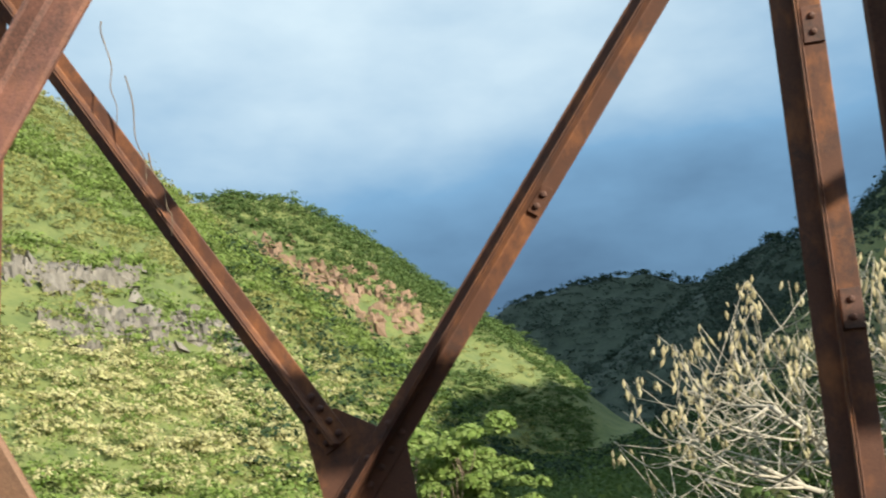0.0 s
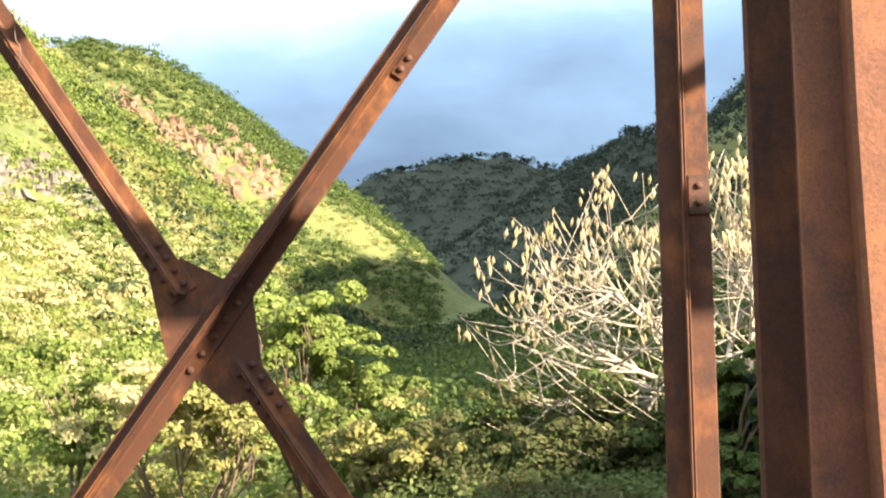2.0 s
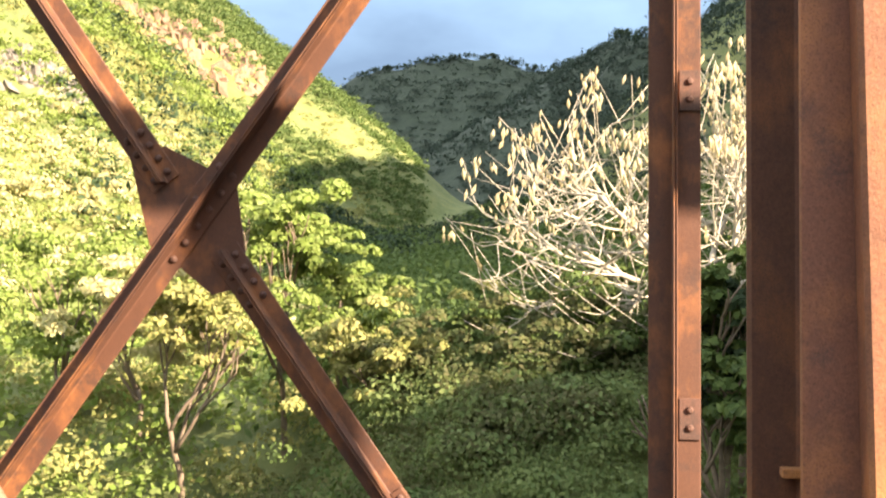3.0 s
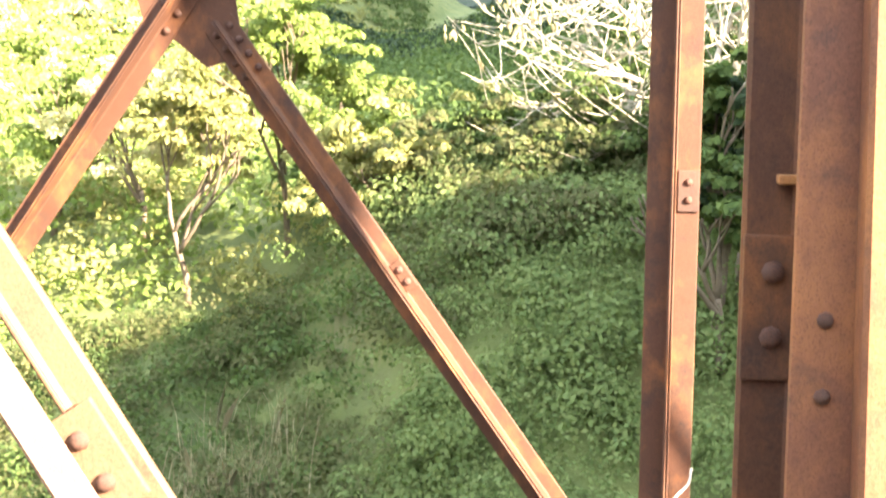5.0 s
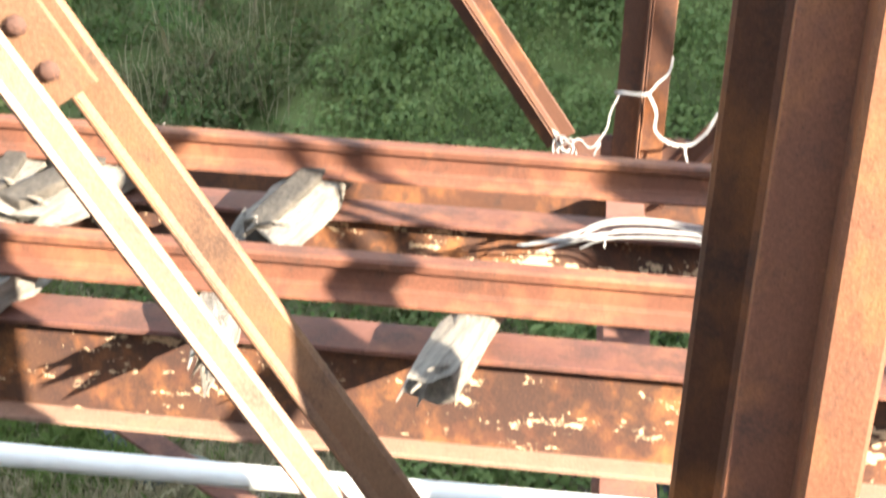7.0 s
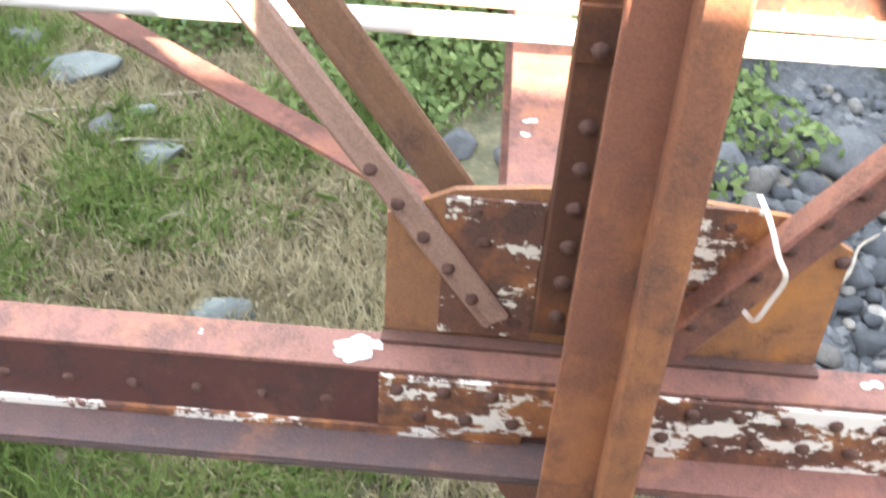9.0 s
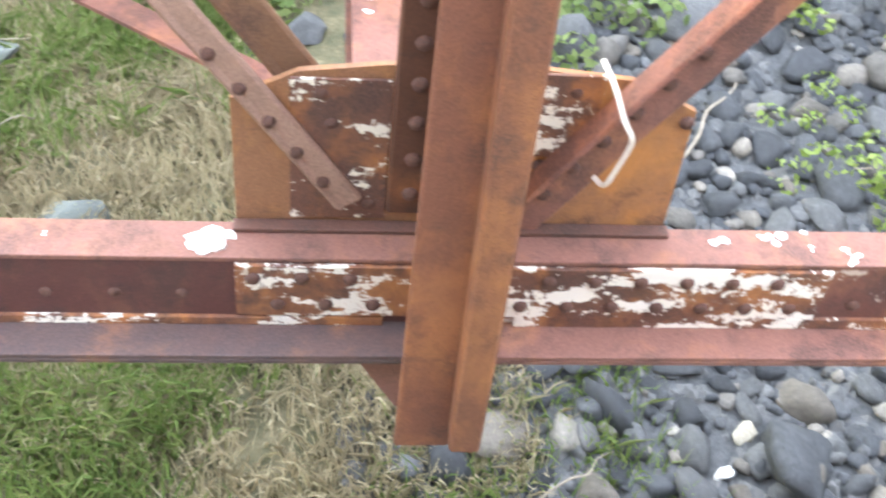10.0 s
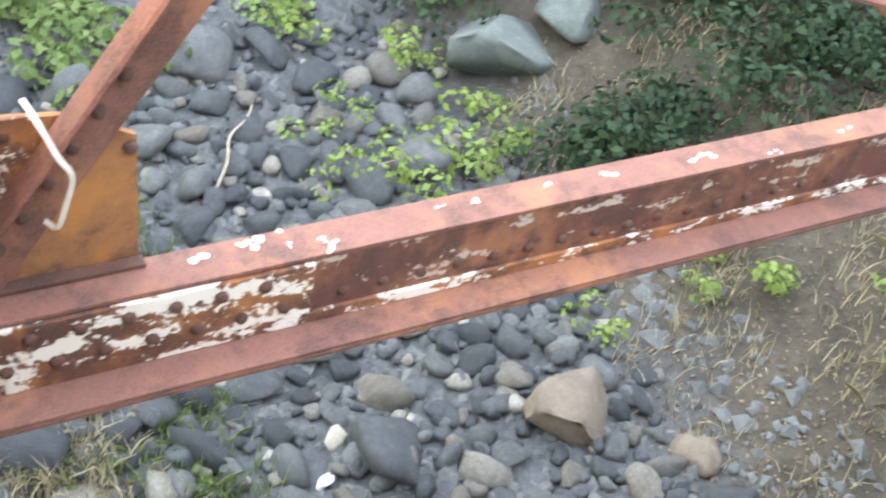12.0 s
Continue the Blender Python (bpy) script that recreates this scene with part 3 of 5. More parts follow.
def near_falling(x0, x1):
    """The diagonal that falls to the right: one angle before the gusset, one behind it, tied by battens."""
    m, length = frame_xz((x0, TOP), (x1, 0.02), NEAR_Y - 0.0065)
    bm = bmesh.new()
    extrude_profile(bm, angle_profile(0.032, -0.028, 0.014, 0.012), length - 0.06, m, 4)
    front = bpart("diagonal", bm, RUST_SUNLIT, "faded red angle with full sunlight painted into its pale colour")
    back = Matrix.Translation((0, 0.055, 0)) @ m
    bm = bmesh.new()
    extrude_profile(bm, angle_profile(0.110, 0.034, 0.022, 0.012), length - 0.30, back, 4)
    bpart("diagonal", bm, RUST_OCHRE, "ochre rusty rear angle of the diagonal")
    for u in (1.72, 3.32, 4.86):
        stitch("batten_plate", m, u, 0.0, 0.098, -0.0235, 0.17, RUST_OCHRE)
    return front, m, length


def near_rising(x0, x1):
    m, length = frame_xz((x0, 0.02), (x1, TOP), NEAR_Y - 0.0095)
    bm = bmesh.new()
    extrude_profile(bm, angle_profile(-0.045 if x0 < 0 else -0.070, 0.040, 0.06, 0.012), length, m, 4)
    front = bpart("diagonal", bm, RUST_PINK, "dull red angle with a shaded outstanding leg")
    if x0 < 0:
        back = Matrix.Translation((0, 0.055, 0)) @ m
        bm = bmesh.new()
        extrude_profile(bm, angle_profile(0.125, 0.058, 0.03, 0.012), length, back, 4)
        bpart("diagonal", bm, RUST_OCHRE, "ochre rusty rear angle of the diagonal")
        for u in (1.2, 2.2, 3.82, 5.0):
            stitch("batten_plate", m, u, 0.02, 0.11, -0.0115, 0.13, RUST_ORANGE)
    riveted(front, m, [(0.12 + 0.085 * k, -0.01, 0.012) for k in range(6)])
    return front


for k in (-2, -1, 0, 1, 2):
    near_post(NODE_X + PANEL * k, k == 0)
for k in (-2, -1, 0, 1):
    a, b = NODE_X + PANEL * k, NODE_X + PANEL * (k + 1)
    front, m, length = near_falling(a - 0.20, b - 0.145)
    if k == -1:
        riveted(front, m, [(length - 0.14 - 0.09 * i, -0.006, 0.0125) for i in range(5)], 0.014)
    near_rising(a + (0.122 if k >= 0 else 0.085), b + (0.126 if k >= 0 else 0.089))

# lower chord of the near truss: top angle to the back, web, bottom angle to the front
bm = bmesh.new()
X0, X1 = NODE_X - 2 * PANEL - 0.3, NODE_X + 2 * PANEL + 0.3
add_box(bm, (X0, -0.004, -0.013), (X1, 0.090, 0.0), 0.003)
top_leg = bpart("lower_chord", bm, RUST_PINK, "faded pink-red top flange spotted with white droppings")
bm = bmesh.new()
add_box(bm, (X0, 0.0, -0.200), (NODE_X, 0.012, -0.0135), 0.003)
bpart("chord_web", bm, RUST_MAROON, "dark maroon chord web with a few flakes of scale")
bm = bmesh.new()
add_box(bm, (NODE_X + 0.0005, 0.0, -0.200), (X1, 0.012, -0.0135), 0.003)
bpart("chord_web", bm, RUST_FLAKY, "red-brown chord web with pale flaking scale")
bm = bmesh.new()
add_box(bm, (NODE_X + 0.02, -0.088, -0.213), (X1, 0.012, -0.2005), 0.003)
add_box(bm, (NODE_X + 0.02, -0.0885, -0.226), (X1, -0.076, -0.2135), 0.003)
bpart("chord_flange", bm, RUST_PINK)
bm = bmesh.new()
add_box(bm, (X0, -0.088, -0.213), (NODE_X + 0.0195, 0.012, -0.2005), 0.003)
add_box(bm, (X0, -0.0885, -0.226), (NODE_X + 0.0195, -0.076, -0.2135), 0.003)
bpart("chord_flange", bm, RUST_SCALE, "bottom flange under a crust of dark scale")
# toe line of the bottom angle's upright leg
bm = bmesh.new()
add_box(bm, (NODE_X + 0.17, -0.010, -0.2), (X1, -0.0005, -0.168), 0.003)
add_box(bm, (X0, -0.010, -0.2), (NODE_X - 0.1, -0.0005, -0.176), 0.003)
bpart("chord_angle", bm, RUST_PATCHY)
# splice plates at the node with two staggered rows of rivets
for xa, xb in ((0.085, NODE_X - 0.02), (NODE_X + 0.0, 1.28)):
    bm = bmesh.new()
    add_box(bm, (xa, -0.0115, -0.166), (xb, -0.0006, -0.016), 0.002)
    splice = bpart("splice_plate", bm, RUST_PATCHY, "splice plate with flaking white paint and rusty rivets")
    x = xa + 0.035
    i = 0
    while x < xb - 0.02:
        if not NODE_X - 0.09 < x < NODE_X + 0.13:
            rivet(splice, (x, -0.0115, -0.050 if i % 2 == 0 else -0.128), r=0.0155)
        x += 0.047
        i += 1
for i in range(16):
    rivet(top_leg, (1.36 + 0.094 * i, -0.001, -0.128), r=0.0145)
for i in range(8):
    rivet(top_leg, (-0.02 - 0.13 * i, -0.001, -0.11), r=0.013)

# gusset plate behind the post, running down below the chord to a point
bm = bmesh.new()
plate(bm, [(0.085, -0.01), (0.085, 0.318), (0.205, 0.385), (0.36, 0.405), (0.62, 0.405), (0.80, 0.385), (0.932, 0.315), (0.940, -0.01)], NEAR_Y + 0.001, NEAR_Y + 0.013)
gusset = bpart("gusset_plate", bm, RUST_ORANGE, "orange rusted gusset plate with smears of old white paint")
for x, z in ((0.245, 0.34), (0.265, 0.27), (0.235, 0.20), (0.30, 0.10), (0.34, 0.06), (0.70, 0.36), (0.66, 0.17), (0.665, 0.11), (0.70, 0.21), (0.735, 0.26), (0.92, 0.29)):
    rivet(gusset, (x, NEAR_Y, z), r=0.0155)
bm = bmesh.new()
add_box(bm, (0.19, NEAR_Y - 0.006, 0.02), (0.372, NEAR_Y, 0.375), 0.002)
bpart("lap_plate", bm, RUST_SMEAR, "lap plate with flaked white paint")
bm = bmesh.new()
add_box(bm, (0.612, NEAR_Y - 0.008, 0.20), (0.75, NEAR_Y, 0.40), 0.002)
bpart("lap_plate", bm, RUST_SMEAR)
bm = bmesh.new()
plate(bm, [(0.275, -0.24), (0.42, -0.52), (0.47, -0.56), (0.54, -0.52), (0.69, -0.24)], 0.013, 0.025)
bpart("lower_gusset", bm, RUST_PINK, "pointed gusset plate below the chord")
bm = bmesh.new()
add_box(bm, (0.08, 0.06, 0.0005), (0.945, 0.089, 0.012), 0.003)
bpart("gusset_angle", bm, RUST_DARK)

# top chords, floor beams and sway members close the frame of the bridge
for y, xs in ((NEAR_Y, (X0, X1)), (FAR_Y, (FNODE_X - 2 * FPANEL, FNODE_X + 2 * FPANEL))):
    bm = bmesh.new()
    add_box(bm, (xs[0], y - 0.13, TOP - 0.1), (xs[1], y + 0.13, TOP - 0.085), 0.003)
    add_box(bm, (xs[0], y - 0.13, TOP - 0.32), (xs[1], y - 0.117, TOP - 0.1), 0.003)
    add_box(bm, (xs[0], y + 0.117, TOP - 0.32), (xs[1], y + 0.13, TOP - 0.1), 0.003)
    bpart("top_chord", bm, RUST)


def i_beam(name, p0, p1, width, high, materials, t=0.014, label=""):
    """A beam along x or y, with its top at p0's and p1's z: two flanges and a web."""
    a, b = Vector(p0), Vector(p1)
    along_x = abs(b.x - a.x) > abs(b.y - a.y)
    for piece, w, lo, hi, material in (("top_flange", width, -t, 0, materials[0]), ("web", t, -high + t + 0.0005, -t - 0.0005, materials[1]), ("bottom_flange", width, -high, -high + t, materials[2])):
        bm = bmesh.new()
        if along_x:
            add_box(bm, (a.x, a.y - w / 2, a.z + lo), (b.x, a.y + w / 2, a.z + hi), 0.003)
        else:
            add_box(bm, (a.x - w / 2, a.y, a.z + lo), (a.x + w / 2, b.y, a.z + hi), 0.003)
        bpart(name + "_" + piece, bm, material, label)


STR_TOP, FB_TOP = 0.385, 0.055
STRINGERS = (1.285, 2.09)
for k in (-2, -1, 0, 1, 2):
    x = NODE_X - 0.09 + PANEL * k
    i_beam("floor_beam", (x, 0.15, FB_TOP), (x, FAR_Y, FB_TOP), 0.15, 0.42, (RUST_PINK, RUST_PINK, RUST_PINK), 0.016, "faded red-brown steel floor beam")
    bm = bmesh.new()
    add_box(bm, (x - 0.05, 0.108, TOP - 0.3), (x + 0.05, FAR_Y, TOP - 0.24), 0.004)
    bpart("sway_strut", bm, RUST)
for y, high in zip(STRINGERS, (STR_TOP - FB_TOP - 0.002, 0.20)):
    i_beam("stringer", (X0, y, STR_TOP), (X1, y, STR_TOP), 0.15, high, (RUST_RED, RUST_STREAK, RUST_TAN), 0.016, "deeply rusted track girder streaked with pale rust")
for k in (-2, -1, 0, 1, 2):
    x = NODE_X - 0.09 + PANEL * k
    bm = bmesh.new()
    add_box(bm, (x - 0.06, STRINGERS[1] - 0.06, FB_TOP + 0.0005), (x + 0.06, STRINGERS[1] + 0.06, STR_TOP - 0.2005), 0.004)
    bpart("bearing_block", bm, RUST_DARK)
# flat lateral braces under the floor
for k in (-2, -1, 0, 1):
    a = Vector((NODE_X + PANEL * (k + 1), 0.46, -0.18))
    b = Vector((NODE_X + PANEL * k + 0.1, FAR_Y - 0.4, -0.18))
    d = (b - a).normalized()
    side = Vector((-d.y, d.x, 0)) * 0.04
    bm = bmesh.new()
    vs = [bm.verts.new(p + Vector((0, 0, h))) for h in (0, 0.012) for p in (a - side, a + side, b + side, b - side)]
    for f in ((3, 2, 1, 0), (4, 5, 6, 7), (0, 1, 5, 4), (1, 2, 6, 5), (2, 3, 7, 6), (3, 0, 4, 7)):
        bm.faces.new([vs[i] for i in f])
    bpart("lateral_brace", bm, RUST_PINK, "flat red lateral brace")

# --- far truss
FAR_LOW = 0.06


def far_post(x, detail):
    ob, m, length = tee_member("post", (x, -0.2), (x, TOP), FAR_Y, 0.100, 0.085, 0.003, RUST, 0.007)
    if detail:
        for u0 in (1.84, 3.13, 4.32):
            stitch("batten_plate", m, u0, -0.10, -0.018, 0.0072, 0.16, RUST_DARK)


for k in (-2, -1, 0, 1, 2):
    far_post(FNODE_X + FPANEL * k, k == 0)
for k in (-2, -1, 0, 1):
    dx = FPANEL * (k + 1)
    rising, m, length = tee_member("diagonal", (-3.35 + dx, 0.0), (0.682 + dx, TOP), FAR_Y - 0.014, 0.074, 0.080, 0.003, RUST, 0.007, label="long rusty diagonal with patches of pale scale")
    mid = 2.60 / TOP * length
    riveted(rising, m, [(mid - 0.30 + 0.085 * i, v, 0.0072) for i in range(6) for v in ((-0.036, 0.036) if i % 2 else (-0.036,))], 0.0165)
    stitch("batten_plate", m, length * 0.638, -0.066, -0.014, 0.0072, 0.13, RUST)
    # the other diagonal is cut at the crossing
    up = tee_member("diagonal", (-3.764 + dx, TOP), (-1.665 + dx, 2.65), FAR_Y - 0.014, 0.068, 0.08, 0.003, RUST, 0.007)
    riveted(up[0], up[1], [(up[2] - 0.04 - 0.068 * i, v, 0.0072) for i in range(4) for v in (-0.034, 0.034)], 0.0165)
    low = tee_member("diagonal", (-1.41 + dx, 2.37), (0.115 + dx, 0.241), FAR_Y - 0.014, 0.066, 0.08, 0.003, RUST, 0.007)
    riveted(low[0], low[1], [(0.04 + 0.068 * i, v, 0.0072) for i in range(4) for v in (-0.034, 0.034)], 0.0165)
    stitch("batten_plate", low[1], low[2] * 0.46, 0.012, 0.062, 0.0072, 0.13, RUST)
    bm = bmesh.new()
    plate(bm, [(x + dx, z) for x, z in ((-1.828, 2.765), (-1.733, 2.393), (-1.583, 2.29), (-1.46, 2.19), (-1.303, 2.23), (-1.365, 2.654), (-1.514, 2.73), (-1.677, 2.81))], FAR_Y - 0.013, FAR_Y - 0.001)
    bpart("crossing_plate", bm, RUST, "rusty plate that ties the crossing diagonals")
bm = bmesh.new()
fx0, fx1 = FNODE_X - 2 * FPANEL, FNODE_X + 2 * FPANEL
add_box(bm, (fx0, FAR_Y - 0.06, FAR_LOW - 0.013), (fx1, FAR_Y + 0.06, FAR_LOW), 0.003)
add_box(bm, (fx0, FAR_Y - 0.06, FAR_LOW - 0.22), (fx1, FAR_Y - 0.048, FAR_LOW - 0.013), 0.003)
bpart("lower_chord", bm, RUST)
bm = bmesh.new()
plate(bm, [(FNODE_X - 0.40, -0.1), (FNODE_X - 0.34, 0.22), (FNODE_X - 0.14, 0.27), (FNODE_X + 0.2, 0.27), (FNODE_X + 0.36, 0.20), (FNODE_X + 0.42, -0.1)], FAR_Y + 0.002, FAR_Y + 0.014)
bpart("gusset_plate", bm, RUST_DARK)


# ------------------------------------------------------------------ track and pipe
def rail(y, top):
    """A flat-bottomed rail: foot, web and head."""
    h = 0.118
    thing = empty("rail", (X0, y, top - h))
    lay = Matrix.Identity(4)
    for name, half in (("foot", [(0.050, 0.0), (0.050, 0.008), (0.014, 0.022)]), ("web", [(0.0135, 0.0222), (0.009, 0.035), (0.009, 0.080), (0.0135, 0.0838)]), ("head", [(0.014, 0.084), (0.026, 0.090), (0.028, 0.110), (0.022, h)])):
        bm = bmesh.new()
        extrude_profile(bm, half + [(-v, n) for v, n in reversed(half)], X1 - X0, lay, 8)
        part(name, fix_normals(bm), RUST_RAIL, thing)
    tagged(thing, "rusty red-brown steel rail on the old bridge", "rail", "rails of the track")


RAIL_TOP, RAILS = 0.62, (1.284, 2.078)
for y in RAILS:
    rail(y, RAIL_TOP)


def tube(name, points, r, material, sides=10, taper=None):
    """A round tube through the points, as a bmesh."""
    bm = bmesh.new()
    add_tube(bm, points, r, sides, taper)
    return mesh_object(name, bm, material, smooth=True)


def add_tube(bm, points, r, sides=10, taper=None):
    pts = [Vector(p) for p in points]
    rings = []
    ref = None
    for i, p in enumerate(pts):
        d = (pts[min(i + 1, len(pts) - 1)] - pts[max(i - 1, 0)]).normalized()
        if ref is None:
            ref = d.orthogonal().normalized()
        ref = (ref - d * ref.dot(d)).normalized()
        other = d.cross(ref)
        rad = r if taper is None else r + (taper - r) * i / (len(pts) - 1)
        rings.append([bm.verts.new(p + rad * (math.cos(a) * ref + math.sin(a) * other)) for a in np.linspace(0, 2 * math.pi, sides + 1)[:-1]])
    for a, b in zip(rings, rings[1:]):
        for i in range(sides):
            bm.faces.new((a[i], a[(i + 1) % sides], b[(i + 1) % sides], b[i]))
    bm.faces.new(list(reversed(rings[0])))
    bm.faces.new(rings[-1])


PIPE_Y, PIPE_Z = 0.815, 0.285
pipe = tagged(tube("water_pipe", [(x, PIPE_Y + 0.012 * math.sin(x * 0.7), PIPE_Z - 0.03 + 0.01 * math.sin(x * 0.9)) for x in np.linspace(X0, X1, 40)], 0.029, PIPE, 14), "long white plastic water pipe along the bridge floor", "pipe")


# ------------------------------------------------------------------ broken sleepers, twine, tape
def sleeper(place, size, lean, seed, dark=True):
    """The splintered rest of a wooden sleeper: a ragged block with a rotten core."""
    rng = random.Random(seed)
    lx, ly, lz = size
    ob = empty("broken_sleeper", place)
    ob.rotation_euler = [radians(a) for a in lean]
    bm = bmesh.new()
    n, segs = 10, 6
    rings = []
    for j in range(segs + 1):
        f = j / segs
        ring = []
        for i in range(n):
            a = 2 * math.pi * i / n
            cx, cz = math.copysign(min(1, abs(math.cos(a)) * 1.3), math.cos(a)), math.copysign(min(1, abs(math.sin(a)) * 1.3), math.sin(a))
            w = 1 - 0.35 * (f if seed % 2 else 1 - f) * rng.random()
            y = ly * (f - 0.5) + (rng.uniform(-0.22, 0.22) * ly * (0.6 if 0 < j < segs else 1.0) if j in (0, segs) else 0)
            ring.append(bm.verts.new((cx * lx / 2 * w + rng.uniform(-0.008, 0.008), y, lz / 2 + cz * lz / 2 * w + rng.uniform(-0.006, 0.006))))
        rings.append(ring)
    for a, b in zip(rings, rings[1:]):
        for i in range(n):
            bm.faces.new((a[i], a[(i + 1) % n], b[(i + 1) % n], b[i]))
    bm.faces.new(rings[0])
    bm.faces.new(list(reversed(rings[-1])))
    part("timber", fix_normals(bm), WOOD, ob)
    if dark:
        bm = bmesh.new()
        add_box(bm, (-lx * 0.22, -ly * 0.56, lz * 0.2), (lx * 0.20, ly * 0.46, lz * 1.16), 0.012)
        part("rotten_core", bm, WOOD_CORE, ob, "dark rotten heart of the timber")
    for k in range(13):
        bm = bmesh.new()
        x, end = rng.uniform(-0.45, 0.45) * lx, rng.choice((-1, 1))
        a = Vector((x, end * ly * 0.40, rng.uniform(0.25, 0.9) * lz))
        b = a + Vector((rng.uniform(-0.02, 0.02), end * rng.uniform(0.05, 0.16), rng.uniform(-0.02, 0.09)))
        add_tube(bm, [a, (a + b) / 2 + Vector((0, 0, 0.008)), b], rng.uniform(0.010, 0.020), 5, 0.002)
        part("splinter", bm, WOOD, ob)
    return tagged(ob, "splintered grey end of a broken wooden sleeper", "sleeper", "broken sleepers of the track")


for place, size, lean, seed, dark in (((-0.06, 1.20, 0.387), (0.12, 0.36, 0.112), (6, 0, -18), 1, False), ((-0.68, 1.15, 0.387), (0.10, 0.30, 0.112), (4, 0, 12), 2, False), ((-0.66, 1.98, 0.387), (0.21, 0.50, 0.112), (5, 0, -14), 3, True),
                                      ((-1.38, 2.02, 0.387), (0.24, 0.56, 0.112), (3, 4, -24), 4, True), ((-1.36, 1.20, 0.387), (0.16, 0.42, 0.112), (3, 0, -20), 5, False), ((-1.62, 2.05, 0.387), (0.18, 0.5, 0.112), (2, 0, 8), 8, True), ((-2.3, 1.3, 0.387), (0.2, 0.6, 0.112), (2, 0, -10), 6, True), ((-2.7, 2.0, 0.387), (0.2, 0.6, 0.112), (2, 0, 10), 7, True), ((1.30, 1.22, 0.387), (0.16, 0.5, 0.112), (2, 0, 6), 9, True)):
    sleeper(place, size, lean, seed, dark)


def ribbon(bm, points, width, lift=Vector((0, 0, 1)), thick=0.002):
    """A flat band through the points."""
    pts = [Vector(p) for p in points]
    rings = []
    for i, p in enumerate(pts):
        d = (pts[min(i + 1, len(pts) - 1)] - pts[max(i - 1, 0)]).normalized()
        side = d.cross(lift).normalized() * width / 2
        up = side.cross(d).normalized() * thick
        rings.append([bm.verts.new(q) for q in (p - side, p + side, p + side + up, p - side + up)])
    for a, b in zip(rings, rings[1:]):
        for i in range(4):
            bm.faces.new((a[i], a[(i + 1) % 4], b[(i + 1) % 4], b[i]))
    bm.faces.new(rings[0])
    bm.faces.new(list(reversed(rings[-1])))


def smooth_path(points, n=8):
    """Catmull-Rom through the points."""
    p = [Vector(q) for q in points]
    p = [2 * p[0] - p[1]] + p + [2 * p[-1] - p[-2]]
    out = []
    for i in range(1, len(p) - 2):
        for k in range(n):
            t = k / n
            out.append(0.5 * (2 * p[i] + (p[i + 1] - p[i - 1]) * t + (2 * p[i - 1] - 5 * p[i] + 4 * p[i + 1] - p[i + 2]) * t * t + (3 * p[i] - p[i - 1] - 3 * p[i + 1] + p[i + 2]) * t ** 3))
    out.append(p[-2])
    return out


# the plastic band tied round the far post, its loops and loose ends
knot = tagged(empty("tied_band", (FNODE_X, FAR_Y - 0.1, 0.45)), "white plastic band tied round the far bridge post", "band")
fx, fy = FNODE_X, FAR_Y - 0.095
for name, pts, w in (("band", [(fx - 0.11, fy + 0.07, 0.46), (fx - 0.09, fy + 0.03, 0.475), (fx - 0.01, fy - 0.01, 0.485), (fx + 0.02, fy - 0.012, 0.49)], 0.016),
                     ("loose_end", [(fx + 0.02, fy - 0.012, 0.49), (fx + 0.05, fy, 0.53), (fx + 0.09, fy + 0.02, 0.57), (fx + 0.10, fy + 0.03, 0.63)], 0.010),
                     ("loop", [(fx + 0.02, fy - 0.014, 0.49), (fx + 0.055, fy - 0.02, 0.42), (fx + 0.06, fy - 0.01, 0.34), (fx + 0.12, fy, 0.29), (fx + 0.20, fy + 0.02, 0.28), (fx + 0.26, fy + 0.03, 0.33), (fx + 0.30, fy + 0.04, 0.41), (fx + 0.34, fy + 0.05, 0.40)], 0.014),
                     ("tail", [(fx - 0.09, fy + 0.03, 0.47), (fx - 0.12, fy + 0.03, 0.39), (fx - 0.13, fy + 0.03, 0.32), (fx - 0.17, fy + 0.02, 0.25)], 0.009),
                     ("tail", [(fx + 0.18, fy + 0.0, 0.29), (fx + 0.19, fy - 0.01, 0.24), (fx + 0.215, fy - 0.01, 0.17)], 0.010)):
    bm = bmesh.new()
    ribbon(bm, [Vector(p) - knot.location for p in smooth_path(pts)], w, Vector((0, -1, 0.2)))
    part(name, fix_normals(bm), TWINE, knot)
twine = tagged(empty("twine_bundle", (fx - 0.30, fy, 0.23)), "tangle of grey-white twine on the far bridge joint", "twine")
rng = random.Random(5)
for k in range(7):
    bm = bmesh.new()
    p = Vector((rng.uniform(-0.06, 0.1), 0, rng.uniform(-0.02, 0.06)))
    pts = [p]
    for i in range(5):
        p = p + Vector((rng.uniform(-0.03, 0.045), rng.uniform(-0.02, 0.02), rng.uniform(-0.075, 0.03)))
        pts.append(p)
    add_tube(bm, smooth_path(pts, 4), 0.004, 5)
    part("strand", bm, TWINE, twine)
cable = tagged(empty("cable_bundle", (0.3, 1.85, 0.45)), "bundle of pale frayed cable strands hanging between the rails", "cable")
